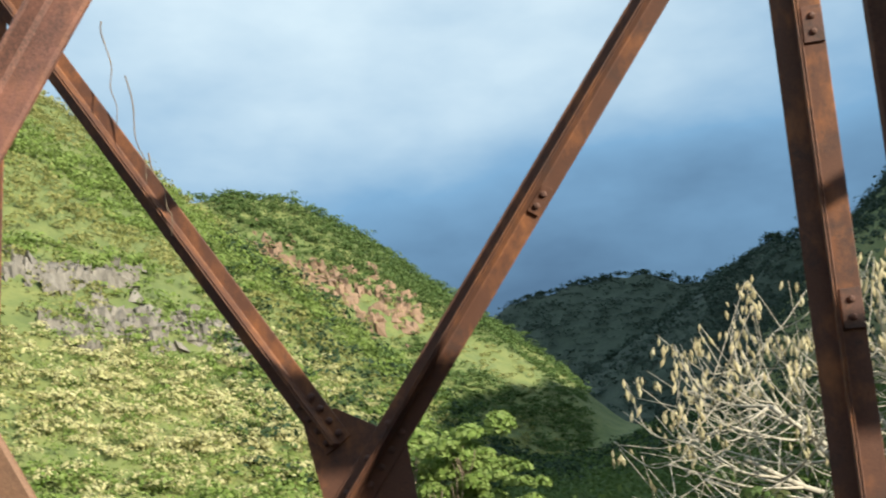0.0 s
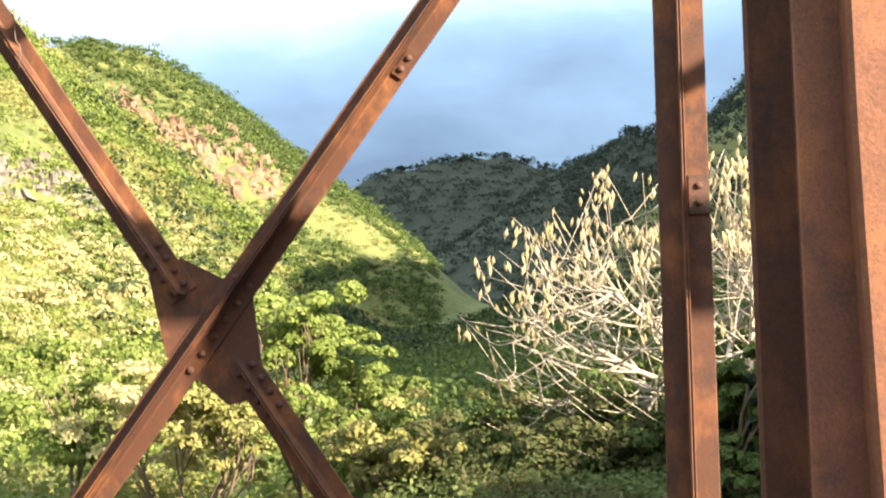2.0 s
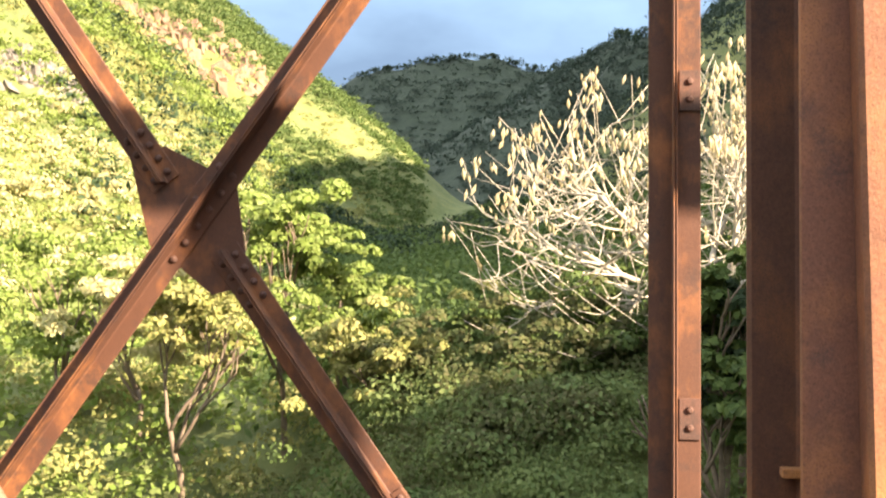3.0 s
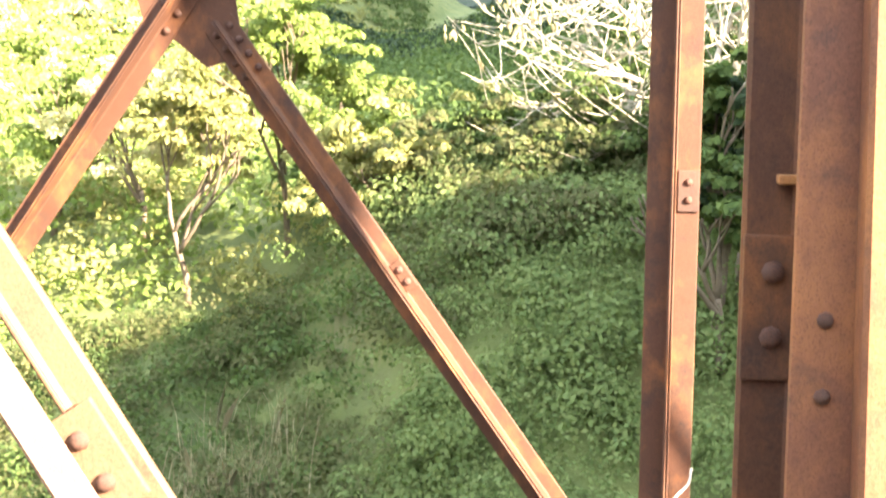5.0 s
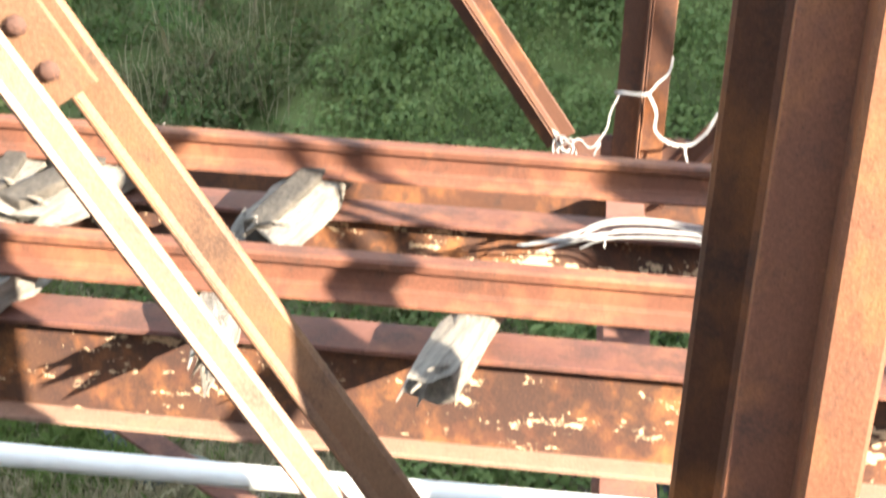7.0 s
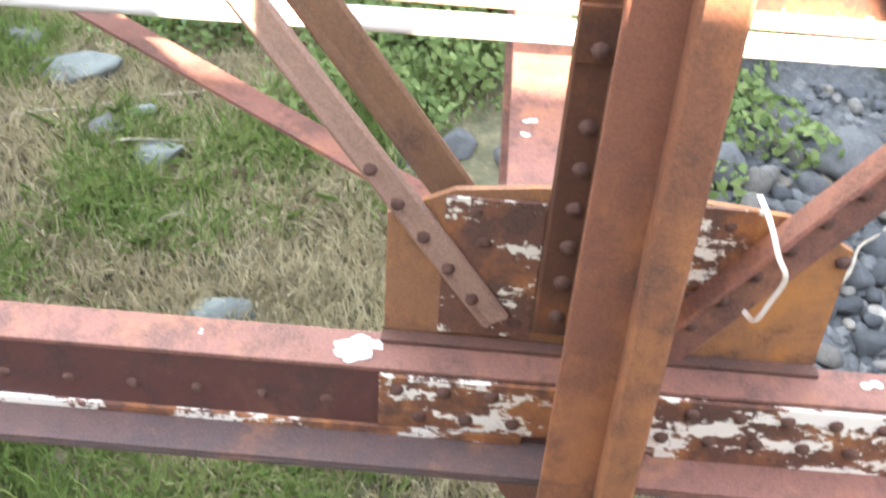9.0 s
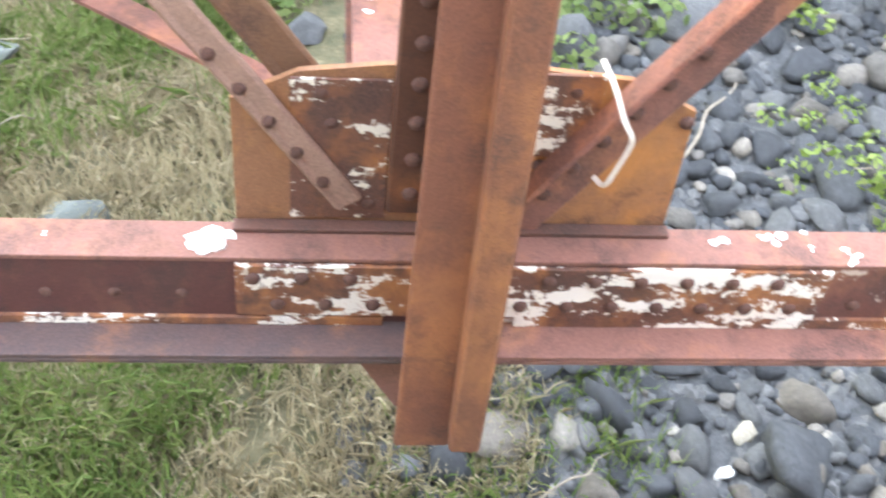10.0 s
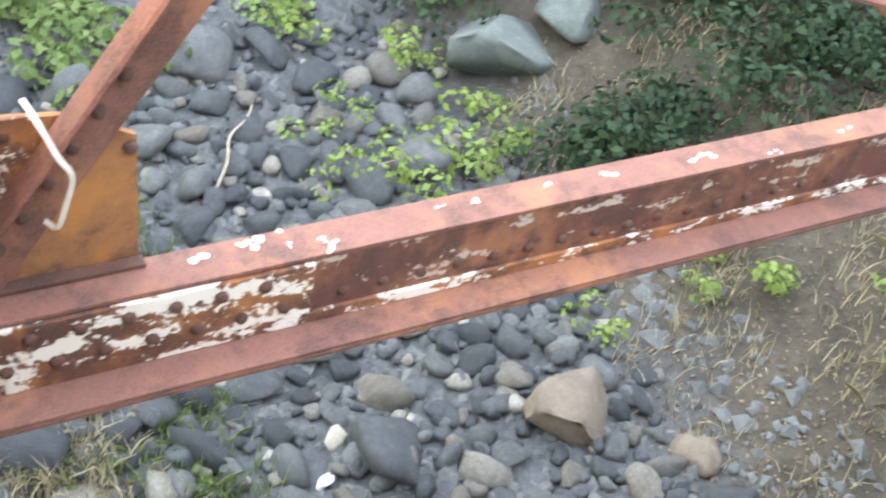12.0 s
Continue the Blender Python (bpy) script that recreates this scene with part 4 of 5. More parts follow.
for k in range(9):
    bm = bmesh.new()
    o = Vector((rng.uniform(-0.02, 0.02), rng.uniform(-0.05, 0.05), rng.uniform(-0.015, 0.015)))
    s0 = rng.uniform(-0.36, 0.0)
    pts = [Vector((s0, -0.10 + 0.1 * rng.random(), -0.01)) + o * 0.6, Vector((0.0, 0.0, 0.03)) + o, Vector((0.15, 0.03, 0.03)) + o, Vector((0.28, 0.05, 0.01)) + o, Vector((0.29, 0.03, -0.1)) + o * 0.4, Vector((0.27, -0.2, -0.18)) + o * 0.4, Vector((0.26, -0.45, -0.12)) + o * 0.5]
    add_tube(bm, smooth_path(pts[:4] if k % 2 else pts, 5), 0.0030, 5)
    part("strand", bm, TWINE, cable)
# the bent strip of tape round the near diagonal
tape = tagged(empty("tape_strip", (0.765, 0.04, 0.4)), "dirty white strip of tape round the bridge diagonal", "tape")
bm = bmesh.new()
ribbon(bm, [Vector(p) - tape.location for p in smooth_path([(0.738, 0.10, 0.425), (0.748, 0.03, 0.425), (0.770, 0.0, 0.375), (0.790, -0.01, 0.335), (0.780, -0.005, 0.27), (0.765, 0.0, 0.215), (0.750, 0.03, 0.205)])], 0.010, Vector((0, -0.85, 0.5)))
part("strip", fix_normals(bm), TAPE, tape)


def droppings(place, r, count, seed, normal_up=True):
    """White bird droppings: flat uneven blots."""
    rng = random.Random(seed)
    bm = bmesh.new()
    for k in range(count):
        cx, cy, rr = rng.gauss(0, r), rng.gauss(0, r * 0.45), rng.uniform(0.25, 1.0) * r * 0.55
        ring = [bm.verts.new((cx + rr * rng.uniform(0.7, 1.3) * math.cos(a) * 1.5, cy + rr * rng.uniform(0.7, 1.3) * math.sin(a), 0.0012 + 0.0005 * k)) for a in np.linspace(0, 2 * math.pi, 9)[:-1]]
        low = [bm.verts.new((v.co.x * 1.0, v.co.y, 0.0)) for v in ring]
        bm.faces.new(ring)
        for i in range(8):
            bm.faces.new((low[i], low[(i + 1) % 8], ring[(i + 1) % 8], ring[i]))
    ob = mesh_object("bird_dropping", bm, DROPPING)
    ob.location = place
    return tagged(ob, "white bird dropping on the rusty bridge flange", "dropping", "droppings on the chord", "stuff")


droppings((0.03, 0.035, 0.0005), 0.030, 14, 1)
rng = random.Random(12)
for k in range(16):
    droppings((rng.uniform(1.0, 3.2), rng.uniform(0.01, 0.075), 0.0005), rng.uniform(0.010, 0.018), 3, 20 + k)
droppings((-0.27, 0.05, 0.0005), 0.008, 2, 60)
for place, seed in (((0.372, 0.74, FB_TOP + 0.0005), 61), ((0.345, 0.69, FB_TOP + 0.0005), 62)):
    droppings(place, 0.014, 3, seed)


# ------------------------------------------------------------------ plants
def leaf_mesh(name, centres, normals, sizes, material, slim=0.55, seed=0):
    """One mesh of many small four-cornered leaves at the given places."""
    rng = np.random.default_rng(seed)
    n = len(centres)
    a = rng.normal(size=(n, 3))
    nn = normals / np.maximum(np.linalg.norm(normals, axis=1, keepdims=True), 1e-6)
    u = np.cross(nn, a)
    u /= np.maximum(np.linalg.norm(u, axis=1, keepdims=True), 1e-6)
    v = np.cross(nn, u)
    s = np.asarray(sizes)[:, None]
    bend = nn * s * 0.12
    quads = np.stack([centres - u * s * 0.5, centres - v * s * slim * 0.5 + bend, centres + u * s * 0.5, centres + v * s * slim * 0.5 + bend], 1).reshape(-1, 3)
    me = bpy.data.meshes.new(name)
    me.vertices.add(len(quads))
    me.vertices.foreach_set("co", quads.astype(np.float32).ravel())
    me.loops.add(4 * n)
    me.loops.foreach_set("vertex_index", np.arange(4 * n, dtype=np.int32))
    me.polygons.add(n)
    me.polygons.foreach_set("loop_start", np.arange(0, 4 * n, 4, dtype=np.int32))
    me.polygons.foreach_set("loop_total", np.full(n, 4, dtype=np.int32))
    me.update(calc_edges=True)
    me.materials.append(material)
    return new(name, me)


def bush_leaves(places, radii, per, size, seed, flat=0.75, lumps=4):
    """Leaf places, facings and sizes for bushes: each bush is a few uneven lumps with leaves near their skins."""
    rng = np.random.default_rng(seed)
    k = len(places)
    lump = rng.normal(size=(k, lumps, 3)) * np.array([0.50, 0.50, 0.32])
    which = rng.integers(0, lumps, size=(k, per))
    offs = np.take_along_axis(lump, which[..., None], axis=1)
    d = rng.normal(size=(k, per, 3))
    d /= np.linalg.norm(d, axis=2, keepdims=True)
    d[..., 2] = np.abs(d[..., 2]) * 0.95 - 0.15
    r = rng.uniform(0.55, 1.0, size=(k, per, 1)) ** 0.5 * 0.62
    q = (offs + d * r) * np.array([1, 1, flat])
    pos = places[:, None] + q * radii[:, None, None]
    face = d + rng.normal(size=d.shape) * 0.5 + np.array([0.0, -0.1, 0.45])
    sz = size * rng.uniform(0.6, 1.4, size=(k, per)) * np.sqrt(radii / radii.mean())[:, None]
    return pos.reshape(-1, 3), face.reshape(-1, 3), sz.ravel()


def on_ground(x, y, lift=0.0):
    return np.column_stack([x, y, height(x, y) + lift])


def scatter_polar(n, az, dist, seed, lift=0.3):
    rng = np.random.default_rng(seed)
    a = np.radians(rng.uniform(*az, n))
    d = np.sqrt(rng.uniform(dist[0] ** 2, dist[1] ** 2, n))
    return on_ground(EYE.x + d * np.sin(a), EYE.y + d * np.cos(a), lift)


def scrub(name, label, places, radius, per, size, material, seed, flat=0.75):
    rng = np.random.default_rng(seed + 1)
    radii = rng.uniform(*radius, len(places))
    ob = leaf_mesh(name, *bush_leaves(places, radii, per, size, seed, flat), material, seed=seed)
    return tagged(ob, label, "shrubs", kind="stuff")


def el_of(p):
    return np.degrees(np.arctan2(p[:, 2] - EYE.z, np.hypot(p[:, 0] - EYE.x, p[:, 1] - EYE.y)))


def az_of(p):
    return np.degrees(np.arctan2(p[:, 0] - EYE.x, p[:, 1] - EYE.y))


def facing(p, step_out=4.0):
    """Which places lie on slopes that rise away from the bridge, or on level ground."""
    d = np.hypot(p[:, 0] - EYE.x, p[:, 1] - EYE.y)
    ux, uy = (p[:, 0] - EYE.x) / d, (p[:, 1] - EYE.y) / d
    rise = height(p[:, 0] + ux * step_out, p[:, 1] + uy * step_out) - height(p[:, 0] - ux * step_out, p[:, 1] - uy * step_out)
    return rise > -0.22 * 2 * step_out


def band(a, az0, az1, el0, el1):
    """Height angle of a sloping band at the bearings a."""
    return el0 + (el1 - el0) * (a - az0) / (az1 - az0)


# far ridges and the long spur
p = scatter_polar(6500, (-26, 9), (430, 830), 11, 0.4)
p = p[facing(p, 10.0)]
scrub("ridge_woods", "woods on the far ridge, with haze and shade in their colour", p, (2.2, 5.0), 20, 1.4, LEAF_HAZE, 11, 0.5)
crest_rng = np.random.default_rng(10)
spots = np.array([tuple(polar(a, 0, d + e)) for a, d, e in zip(crest_rng.uniform(-13, 3, 90), np.full(90, 715.0), crest_rng.uniform(-60, 40, 90))])
ca, cd = az_of(spots), np.linspace(520, 800, 140)
tops = []
for a in ca:
    x, y = EYE.x + cd * math.sin(radians(a)), EYE.y + cd * math.cos(radians(a))
    z = height(x, y)
    i = int(np.argmax((z - EYE.z) / cd))
    tops.append((x[i], y[i], z[i] + 0.3))
scrub("crest_trees", "tree tops along the far ridge, coloured dark as silhouettes", np.array(tops), (1.6, 3.4), 60, 1.2, LEAF_DARK, 9, 1.3)
p = scatter_polar(16000, (-40, -9), (225, 430), 12, 0.3)
p = p[facing(p, 6.0)]
a, e = az_of(p), el_of(p)
above = e - band(a, -24.5, -16.5, 14.0, 10.0)
p = p[(np.abs(above) > 0.9) | (np.random.default_rng(3).random(len(p)) < 0.5)]
a, e = az_of(p), el_of(p)
above = e - band(a, -24.5, -16.5, 14.0, 10.0)
mask = fbm(p[:, 0], p[:, 1], 45.0, 4)
# leaf colour carries the light: shaded green above the band, sunlit yellow-green below
upper = above > 0.3
scrub("spur_woods", "woods over the top of the spur in a dull, shaded green", p[upper], (1.2, 3.0), 36, 0.75, LEAF_MID, 12, 0.6)
low = p[~upper]
lm = mask[~upper]
scrub("spur_scrub", "green scrub over the sunlit spur", low[lm < -0.05], (1.0, 2.6), 34, 0.7, LEAF_MID, 13, 0.55)
scrub("spur_thicket", "yellow-green bushes over the sunlit spur", low[lm >= -0.05][::2], (0.8, 1.9), 34, 0.6, LEAF_YELLOW, 27, 0.5)
p = scatter_polar(5200, (-3, 14), (230, 620), 14, 0.5)
p = p[facing(p, 8.0)]
scrub("right_hill_woods", "woods on the right hillside, with haze and shade in their colour", p, (1.8, 3.8), 24, 1.0, LEAF_HAZE, 14, 0.6)
# the near left hillside
p = scatter_polar(8200, (-44, -14), (60, 235), 15, 0.25)
p = p[facing(p)]
e, a = el_of(p), az_of(p)
pick = np.random.default_rng(4).random(len(p))
rocky = (a > -36) & (a < -24.5) & ((np.abs(e - band(a, -35.5, -29.5, 12.9, 12.3)) < 0.55) | (np.abs(e - band(a, -33.8, -24.5, 10.9, 9.4)) < 0.8))
p = p[~rocky | (pick < 0.45)]
e, a = el_of(p), az_of(p)
pick = np.random.default_rng(6).random(len(p))
patch = fbm(p[:, 0], p[:, 1], 16.0, 4)
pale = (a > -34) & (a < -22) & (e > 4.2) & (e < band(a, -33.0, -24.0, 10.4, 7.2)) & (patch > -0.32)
# more pale shrubs spread lower down, to brighten the sunlit slope
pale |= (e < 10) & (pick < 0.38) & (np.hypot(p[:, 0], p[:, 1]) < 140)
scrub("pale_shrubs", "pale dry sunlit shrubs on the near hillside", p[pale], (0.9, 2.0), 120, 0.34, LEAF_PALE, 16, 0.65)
rest, patch = p[~pale], patch[~pale]
green = patch < -0.02
scrub("hillside_shrubs", "mixed green shrubs on the near hillside", rest[green], (0.8, 2.2), 56, 0.44, LEAF_BRIGHT, 17, 0.65)
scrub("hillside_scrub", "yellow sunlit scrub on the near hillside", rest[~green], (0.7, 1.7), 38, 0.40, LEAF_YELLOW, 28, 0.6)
# the floor of the gorge
p = scatter_polar(3000, (-26, 9), (105, 245), 29, 0.4)
p = p[facing(p)]
scrub("gorge_bushes", "green bushes on the shaded floor of the gorge", p[::2], (1.2, 2.8), 36, 0.55, LEAF_MID, 29, 0.6)
scrub("gorge_woods", "woods on the floor of the gorge, darkened for its shade", p[1::2], (1.4, 3.2), 36, 0.6, LEAF_DARK, 30, 0.6)
# valley floor thickets: sun put into the western leaves, shade into the others
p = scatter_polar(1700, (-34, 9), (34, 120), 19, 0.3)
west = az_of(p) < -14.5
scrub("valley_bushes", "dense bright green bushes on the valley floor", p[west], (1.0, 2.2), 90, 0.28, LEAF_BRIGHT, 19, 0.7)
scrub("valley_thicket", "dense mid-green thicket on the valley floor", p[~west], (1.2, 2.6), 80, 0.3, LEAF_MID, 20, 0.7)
p = scatter_polar(700, (-30, 10), (14, 34), 21, 0.12)
p = p[(p[:, 1] > 12.5)]
left = az_of(p) + 2.5 * np.sin(p[:, 1] * 0.7) < -9
scrub("bank_creepers", "lush soft green creepers over the river bank", p[~left], (0.6, 1.4), 380, 0.13, LEAF_SOFT, 21, 0.85)
scrub("bank_shrubs", "low olive green shrubs on the river bank", p[left][::2], (0.6, 1.4), 330, 0.12, LEAF_OLIVE, 22, 0.7)
scrub("bank_bushes", "low mid-green bushes on the river bank", p[left][1::3], (0.6, 1.3), 330, 0.12, LEAF_MID, 26, 0.7)
p = scatter_polar(1300, (-20, 10), (14, 38), 23, 0.05)
p = p[(az_of(p) > -9.5) & (p[:, 1] > 12.8)]
pos, face, sz = bush_leaves(p, np.full(len(p), 1.1), 100, 0.10, 24, 0.30)
tagged(leaf_mesh("bank_foliage", pos, face, sz, LEAF_SOFT, 0.62, 24), "broad-leaved creepers that cover the bank", "creepers", kind="stuff")


def grass(name, label, x, y, blades, high, material, seed, spread=0.18, width=0.012, bend=0.45):
    """Tufts of bent blades."""
    rng = np.random.default_rng(seed)
    n = len(x) * blades
    bx = np.repeat(x, blades) + rng.normal(0, spread, n)
    by = np.repeat(y, blades) + rng.normal(0, spread, n)
    bz = height(bx, by) - 0.02
    h = high * rng.uniform(0.4, 1.2, n)
    lean = rng.normal(0, bend, (n, 2)) * h[:, None]
    ang = rng.uniform(0, math.pi, n)
    wx, wy = np.cos(ang) * width, np.sin(ang) * width
    base = np.column_stack([bx, by, bz])
    mid = base + np.column_stack([lean[:, 0] * 0.4, lean[:, 1] * 0.4, h * 0.6])
    tip = base + np.column_stack([lean[:, 0], lean[:, 1], h * 0.9])
    w = np.column_stack([wx, wy, 0 * wx])
    verts = np.stack([base - w, base + w, mid + w * 0.7, tip, mid - w * 0.7], 1).reshape(-1, 3)
    me = bpy.data.meshes.new(name)
    me.vertices.add(len(verts))
    me.vertices.foreach_set("co", verts.astype(np.float32).ravel())
    me.loops.add(5 * n)
    me.loops.foreach_set("vertex_index", np.arange(5 * n, dtype=np.int32))
    me.polygons.add(n)
    me.polygons.foreach_set("loop_start", np.arange(0, 5 * n, 5, dtype=np.int32))
    me.polygons.foreach_set("loop_total", np.full(n, 5, dtype=np.int32))
    me.update(calc_edges=True)
    me.materials.append(material)
    return tagged(new(name, me), label, "grass", kind="stuff")


rng = np.random.default_rng(31)
gx, gy = rng.uniform(-9, 2.2, 2600), rng.uniform(2.0, 15, 2600)
keep = gx + 0.9 * np.sin(gy * 0.8) + 0.25 * (gy - 5) < 1.6
gx, gy = gx[keep], gy[keep]
clump = fbm(gx, gy, 1.9, 3)
grass("green_grass", "tufts of green grass under the bridge", gx[clump > 0.06], gy[clump > 0.06], 40, 0.42, GRASS, 32, 0.17, 0.015)
grass("dry_grass", "matted dry straw-coloured grass under the bridge", gx[clump <= 0.20], gy[clump <= 0.20], 40, 0.32, STRAW, 33, 0.24, 0.013)
tx, ty = rng.normal(-7.9, 0.75, 30), rng.normal(22.0, 1.0, 30)
grass("tall_reeds", "tall pale dry reeds on the river bank", tx, ty, 13, 1.7, STRAW, 34, 0.40, 0.010, 0.30)


def limb_tree(name, label, base, rng, trunk_r, reach, spread, bark, levels=4, aim=(0, 0, 1)):
    """A tapered trunk with forking limbs. Returns the thing, and its twig ends."""
    ob = empty(name, base)
    ends = []
    bm_trunk, bm_limb = bmesh.new(), bmesh.new()

    def grow(bm, p, d, length, r, level):
        pts = [p]
        for i in range(4):
            d = (d + Vector((rng.uniform(-1, 1), rng.uniform(-1, 1), rng.uniform(-0.5, 0.9))) * spread * 0.3).normalized()
            p = p + d * length / 4
            pts.append(p)
        add_tube(bm, pts, r, 7 if level < 2 else 5, r * 0.62)
        if level >= levels:
            ends.append((pts[-1], d))
            ends.append((pts[-2], d))
            return
        for k in range(3 if level else 4):
            side = Vector((rng.uniform(-1, 1), rng.uniform(-1, 1), rng.uniform(-0.35, 0.8)))
            grow(bm_limb, pts[-1] if k < 2 else pts[-2], (d + side * spread).normalized(), length * rng.uniform(0.58, 0.8), r * 0.6, level + 1)

    grow(bm_trunk, Vector((0, 0, -0.3)), Vector(aim).normalized(), reach, trunk_r, 0)
    part("trunk", bm_trunk, bark, ob, smooth=True)
    part("limb", bm_limb, bark, ob, smooth=True)
    return tagged(ob, label, "tree"), ends


def ground_z(x, y):
    return float(height(np.array([x]), np.array([y]))[0])


def pod_tree(label, base, hub, dome, seed, limbs=13, forks=7, twigs=6, centre=(0, 0, 0)):
    """A wide bare tree: limbs bow out from a low hub, fork twice, and their upturned twigs end in a dome hung with pods."""
    rng = random.Random(seed)
    ob = empty("pod_tree", base)
    b, h, c = Vector(base), Vector(hub) - Vector(base), Vector(hub) - Vector(base) + Vector(centre)
    trunk, limb, twig = bmesh.new(), bmesh.new(), bmesh.new()
    add_tube(trunk, smooth_path([Vector((0, 0, -0.4)), h * 0.5 + Vector((0.2, 0, 0)), h], 5), 0.26, 9, 0.17)
    cs, fs, zs = [], [], []

    def bow(p, q, lift):
        mid = (p + q) / 2 + Vector((rng.uniform(-1, 1), rng.uniform(-1, 1), 0)) * 0.12 * (q - p).length + Vector((0, 0, lift * (q - p).length))
        return smooth_path([p, mid, q], 4)

    for i in range(limbs):
        az = 2 * math.pi * (i + rng.uniform(-0.3, 0.3)) / limbs * 1.9
        el = radians(rng.uniform(-14, 62))
        out = Vector((math.cos(az) * math.cos(el), math.sin(az) * math.cos(el), math.sin(el)))
        p1 = c + Vector([out[k] * dome[k] for k in range(3)]) * 0.5
        path = bow(h * rng.uniform(0.75, 1.0), p1, -0.10)
        add_tube(limb, path, 0.11, 7, 0.06)
        for f in range(forks):
            spread = Vector((rng.gauss(0, 0.5), rng.gauss(0, 0.5), rng.gauss(0.08, 0.4)))
            o2 = (out + spread).normalized()
            p2 = c + Vector([o2[k] * dome[k] for k in range(3)]) * rng.uniform(0.68, 0.86)
            start = path[rng.randrange(len(path) // 2, len(path))]
            path2 = bow(start, p2, -0.08)
            add_tube(limb, path2, 0.042, 5, 0.022)
            for g in range(twigs):
                o3 = (o2 + Vector((rng.gauss(0, 0.3), rng.gauss(0, 0.3), rng.gauss(0.05, 0.25)))).normalized()
                p3 = c + Vector([o3[k] * dome[k] for k in range(3)]) * rng.uniform(0.74, 1.08)
                s0 = path2[rng.randrange(len(path2) // 2, len(path2))]
                add_tube(twig, bow(s0, p3, -0.2), 0.019, 4, 0.010)
                if o3.z > rng.uniform(-0.05, 0.5):
                    for k in range(rng.choice((2, 3, 5))):
                        cs.append(p3 + Vector((rng.uniform(-0.25, 0.25), rng.uniform(-0.25, 0.25), rng.uniform(-0.3, 0.12))))
                        fs.append((rng.uniform(-0.6, 0.9), -1.0, rng.uniform(-0.2, 0.2)))
                        zs.append(rng.uniform(0.20, 0.38))
    part("trunk", trunk, BARK_PALE, ob, smooth=True)
    part("limb", limb, BARK_PALE, ob, smooth=True)
    part("twig", twig, BARK_PALE, ob, smooth=True)
    # each pod is a slim hanging lozenge with four sides
    pods = bmesh.new()
    for q, f, z in zip(cs, fs, zs):
        ax = Vector((rng.gauss(0, 0.25), rng.gauss(0, 0.25), -1)).normalized() * z
        side = ax.cross(Vector(f)).normalized() * z * 0.18
        other = ax.cross(side).normalized() * z * 0.13
        top, end = pods.verts.new(q), pods.verts.new(q + ax)
        ring = [pods.verts.new(q + ax * 0.5 + v) for v in (side, other, -side, -other)]
        for k in range(4):
            pods.faces.new((top, ring[k], ring[(k + 1) % 4]))
            pods.faces.new((end, ring[(k + 1) % 4], ring[k]))
    tagged(part("seed_pod_cluster", pods, POD, ob), "pale dry hanging seed pods", kind="stuff")
    return tagged(ob, label, "tree")


pod_tree("wide bare pale-barked tree hung with pale seed pods", (3.3, 30.5, ground_z(3.3, 30.5)), (2.7, 30.3, 2.9), (5.9, 5.0, 5.2), 41, 11, 7, 6, (-0.9, 0, 0.3))
pod_tree("tall bare pale-barked tree hung with pale seed pods", (6.4, 32.0, ground_z(6.4, 32.0)), (6.0, 31.8, 4.6), (4.2, 4.0, 6.0), 53, 7, 7, 6)


def leafy_tree(name, label, x, y, top, crown_r, seed, material, per=6000, size=0.15, tall=0.8, bark=BARK_BROWN):
    """A forked trunk under an uneven crown of lumps, whose highest leaves reach the height top."""
    rng = random.Random(seed)
    z = ground_z(x, y)
    crown_z = max(crown_r * 0.5, top - z - crown_r * tall)
    tree, ends = limb_tree(name, label, (x, y, z), rng, 0.11, crown_z * 0.5, 0.7, bark, 3, (0.05, 0, 1))
    g = np.random.default_rng(seed)
    k = 26
    lumps = np.clip(g.normal(size=(k, 3)) * np.array([0.5, 0.5, 0.5 * tall]), -0.85, 0.85) * crown_r + np.array([0, 0, crown_z])
    radii = g.uniform(0.22, 0.42, k) * crown_r
    pos, face, sz = bush_leaves(lumps, radii, per // k, size, seed, 0.8, 3)
    crown = leaf_mesh("crown", pos, face, sz, material, 0.6, seed)
    crown.parent = tree
    return tree


for x, y, top, r, seed, m, n, size in ((-9.3, 33.0, 5.7, 2.0, 61, LEAF_BRIGHT, 9000, 0.17), (-7.4, 32.0, 3.3, 1.9, 62, LEAF_BRIGHT, 9000, 0.16), (-6.2, 29.5, 1.9, 1.7, 69, LEAF_YELLOW, 7000, 0.15), (-11.6, 31.0, 3.2, 2.0, 63, LEAF_YELLOW, 7000, 0.17),
                                       (-3.4, 36.0, 2.6, 1.7, 64, LEAF_YELLOW, 5000, 0.17), (-14.0, 34.0, 4.0, 2.2, 67, LEAF_PALE, 7000, 0.18), (-18.0, 36.0, 4.6, 2.6, 68, LEAF_BRIGHT, 7000, 0.19), (-1.5, 39.0, 3.4, 2.2, 65, LEAF_MID, 6000, 0.19)):
    leafy_tree("leafy_tree", {"yellow_green_leaves": "yellow-green sunlit leafy tree in the valley", "pale_dry_leaves": "pale dry sunlit tree in the valley", "mid_green_leaves": "mid-green leafy tree in the valley"}.get(m.name, "bright sunlit leafy tree in the valley"), x, y, top, r, seed, m, n, size)
for x, y, top, r, seed, m in ((2.15, 21.8, 3.6, 1.0, 71, LEAF_MID), (2.7, 22.4, 2.9, 1.3, 72, LEAF_DARK), (2.2, 21.2, 1.9, 1.0, 73, LEAF_MID)):
    leafy_tree("ivy_clad_tree", "dark green ivy-clad tree with large glossy leaves", x, y, top, r, seed, m, 4200, 0.20, 1.3)


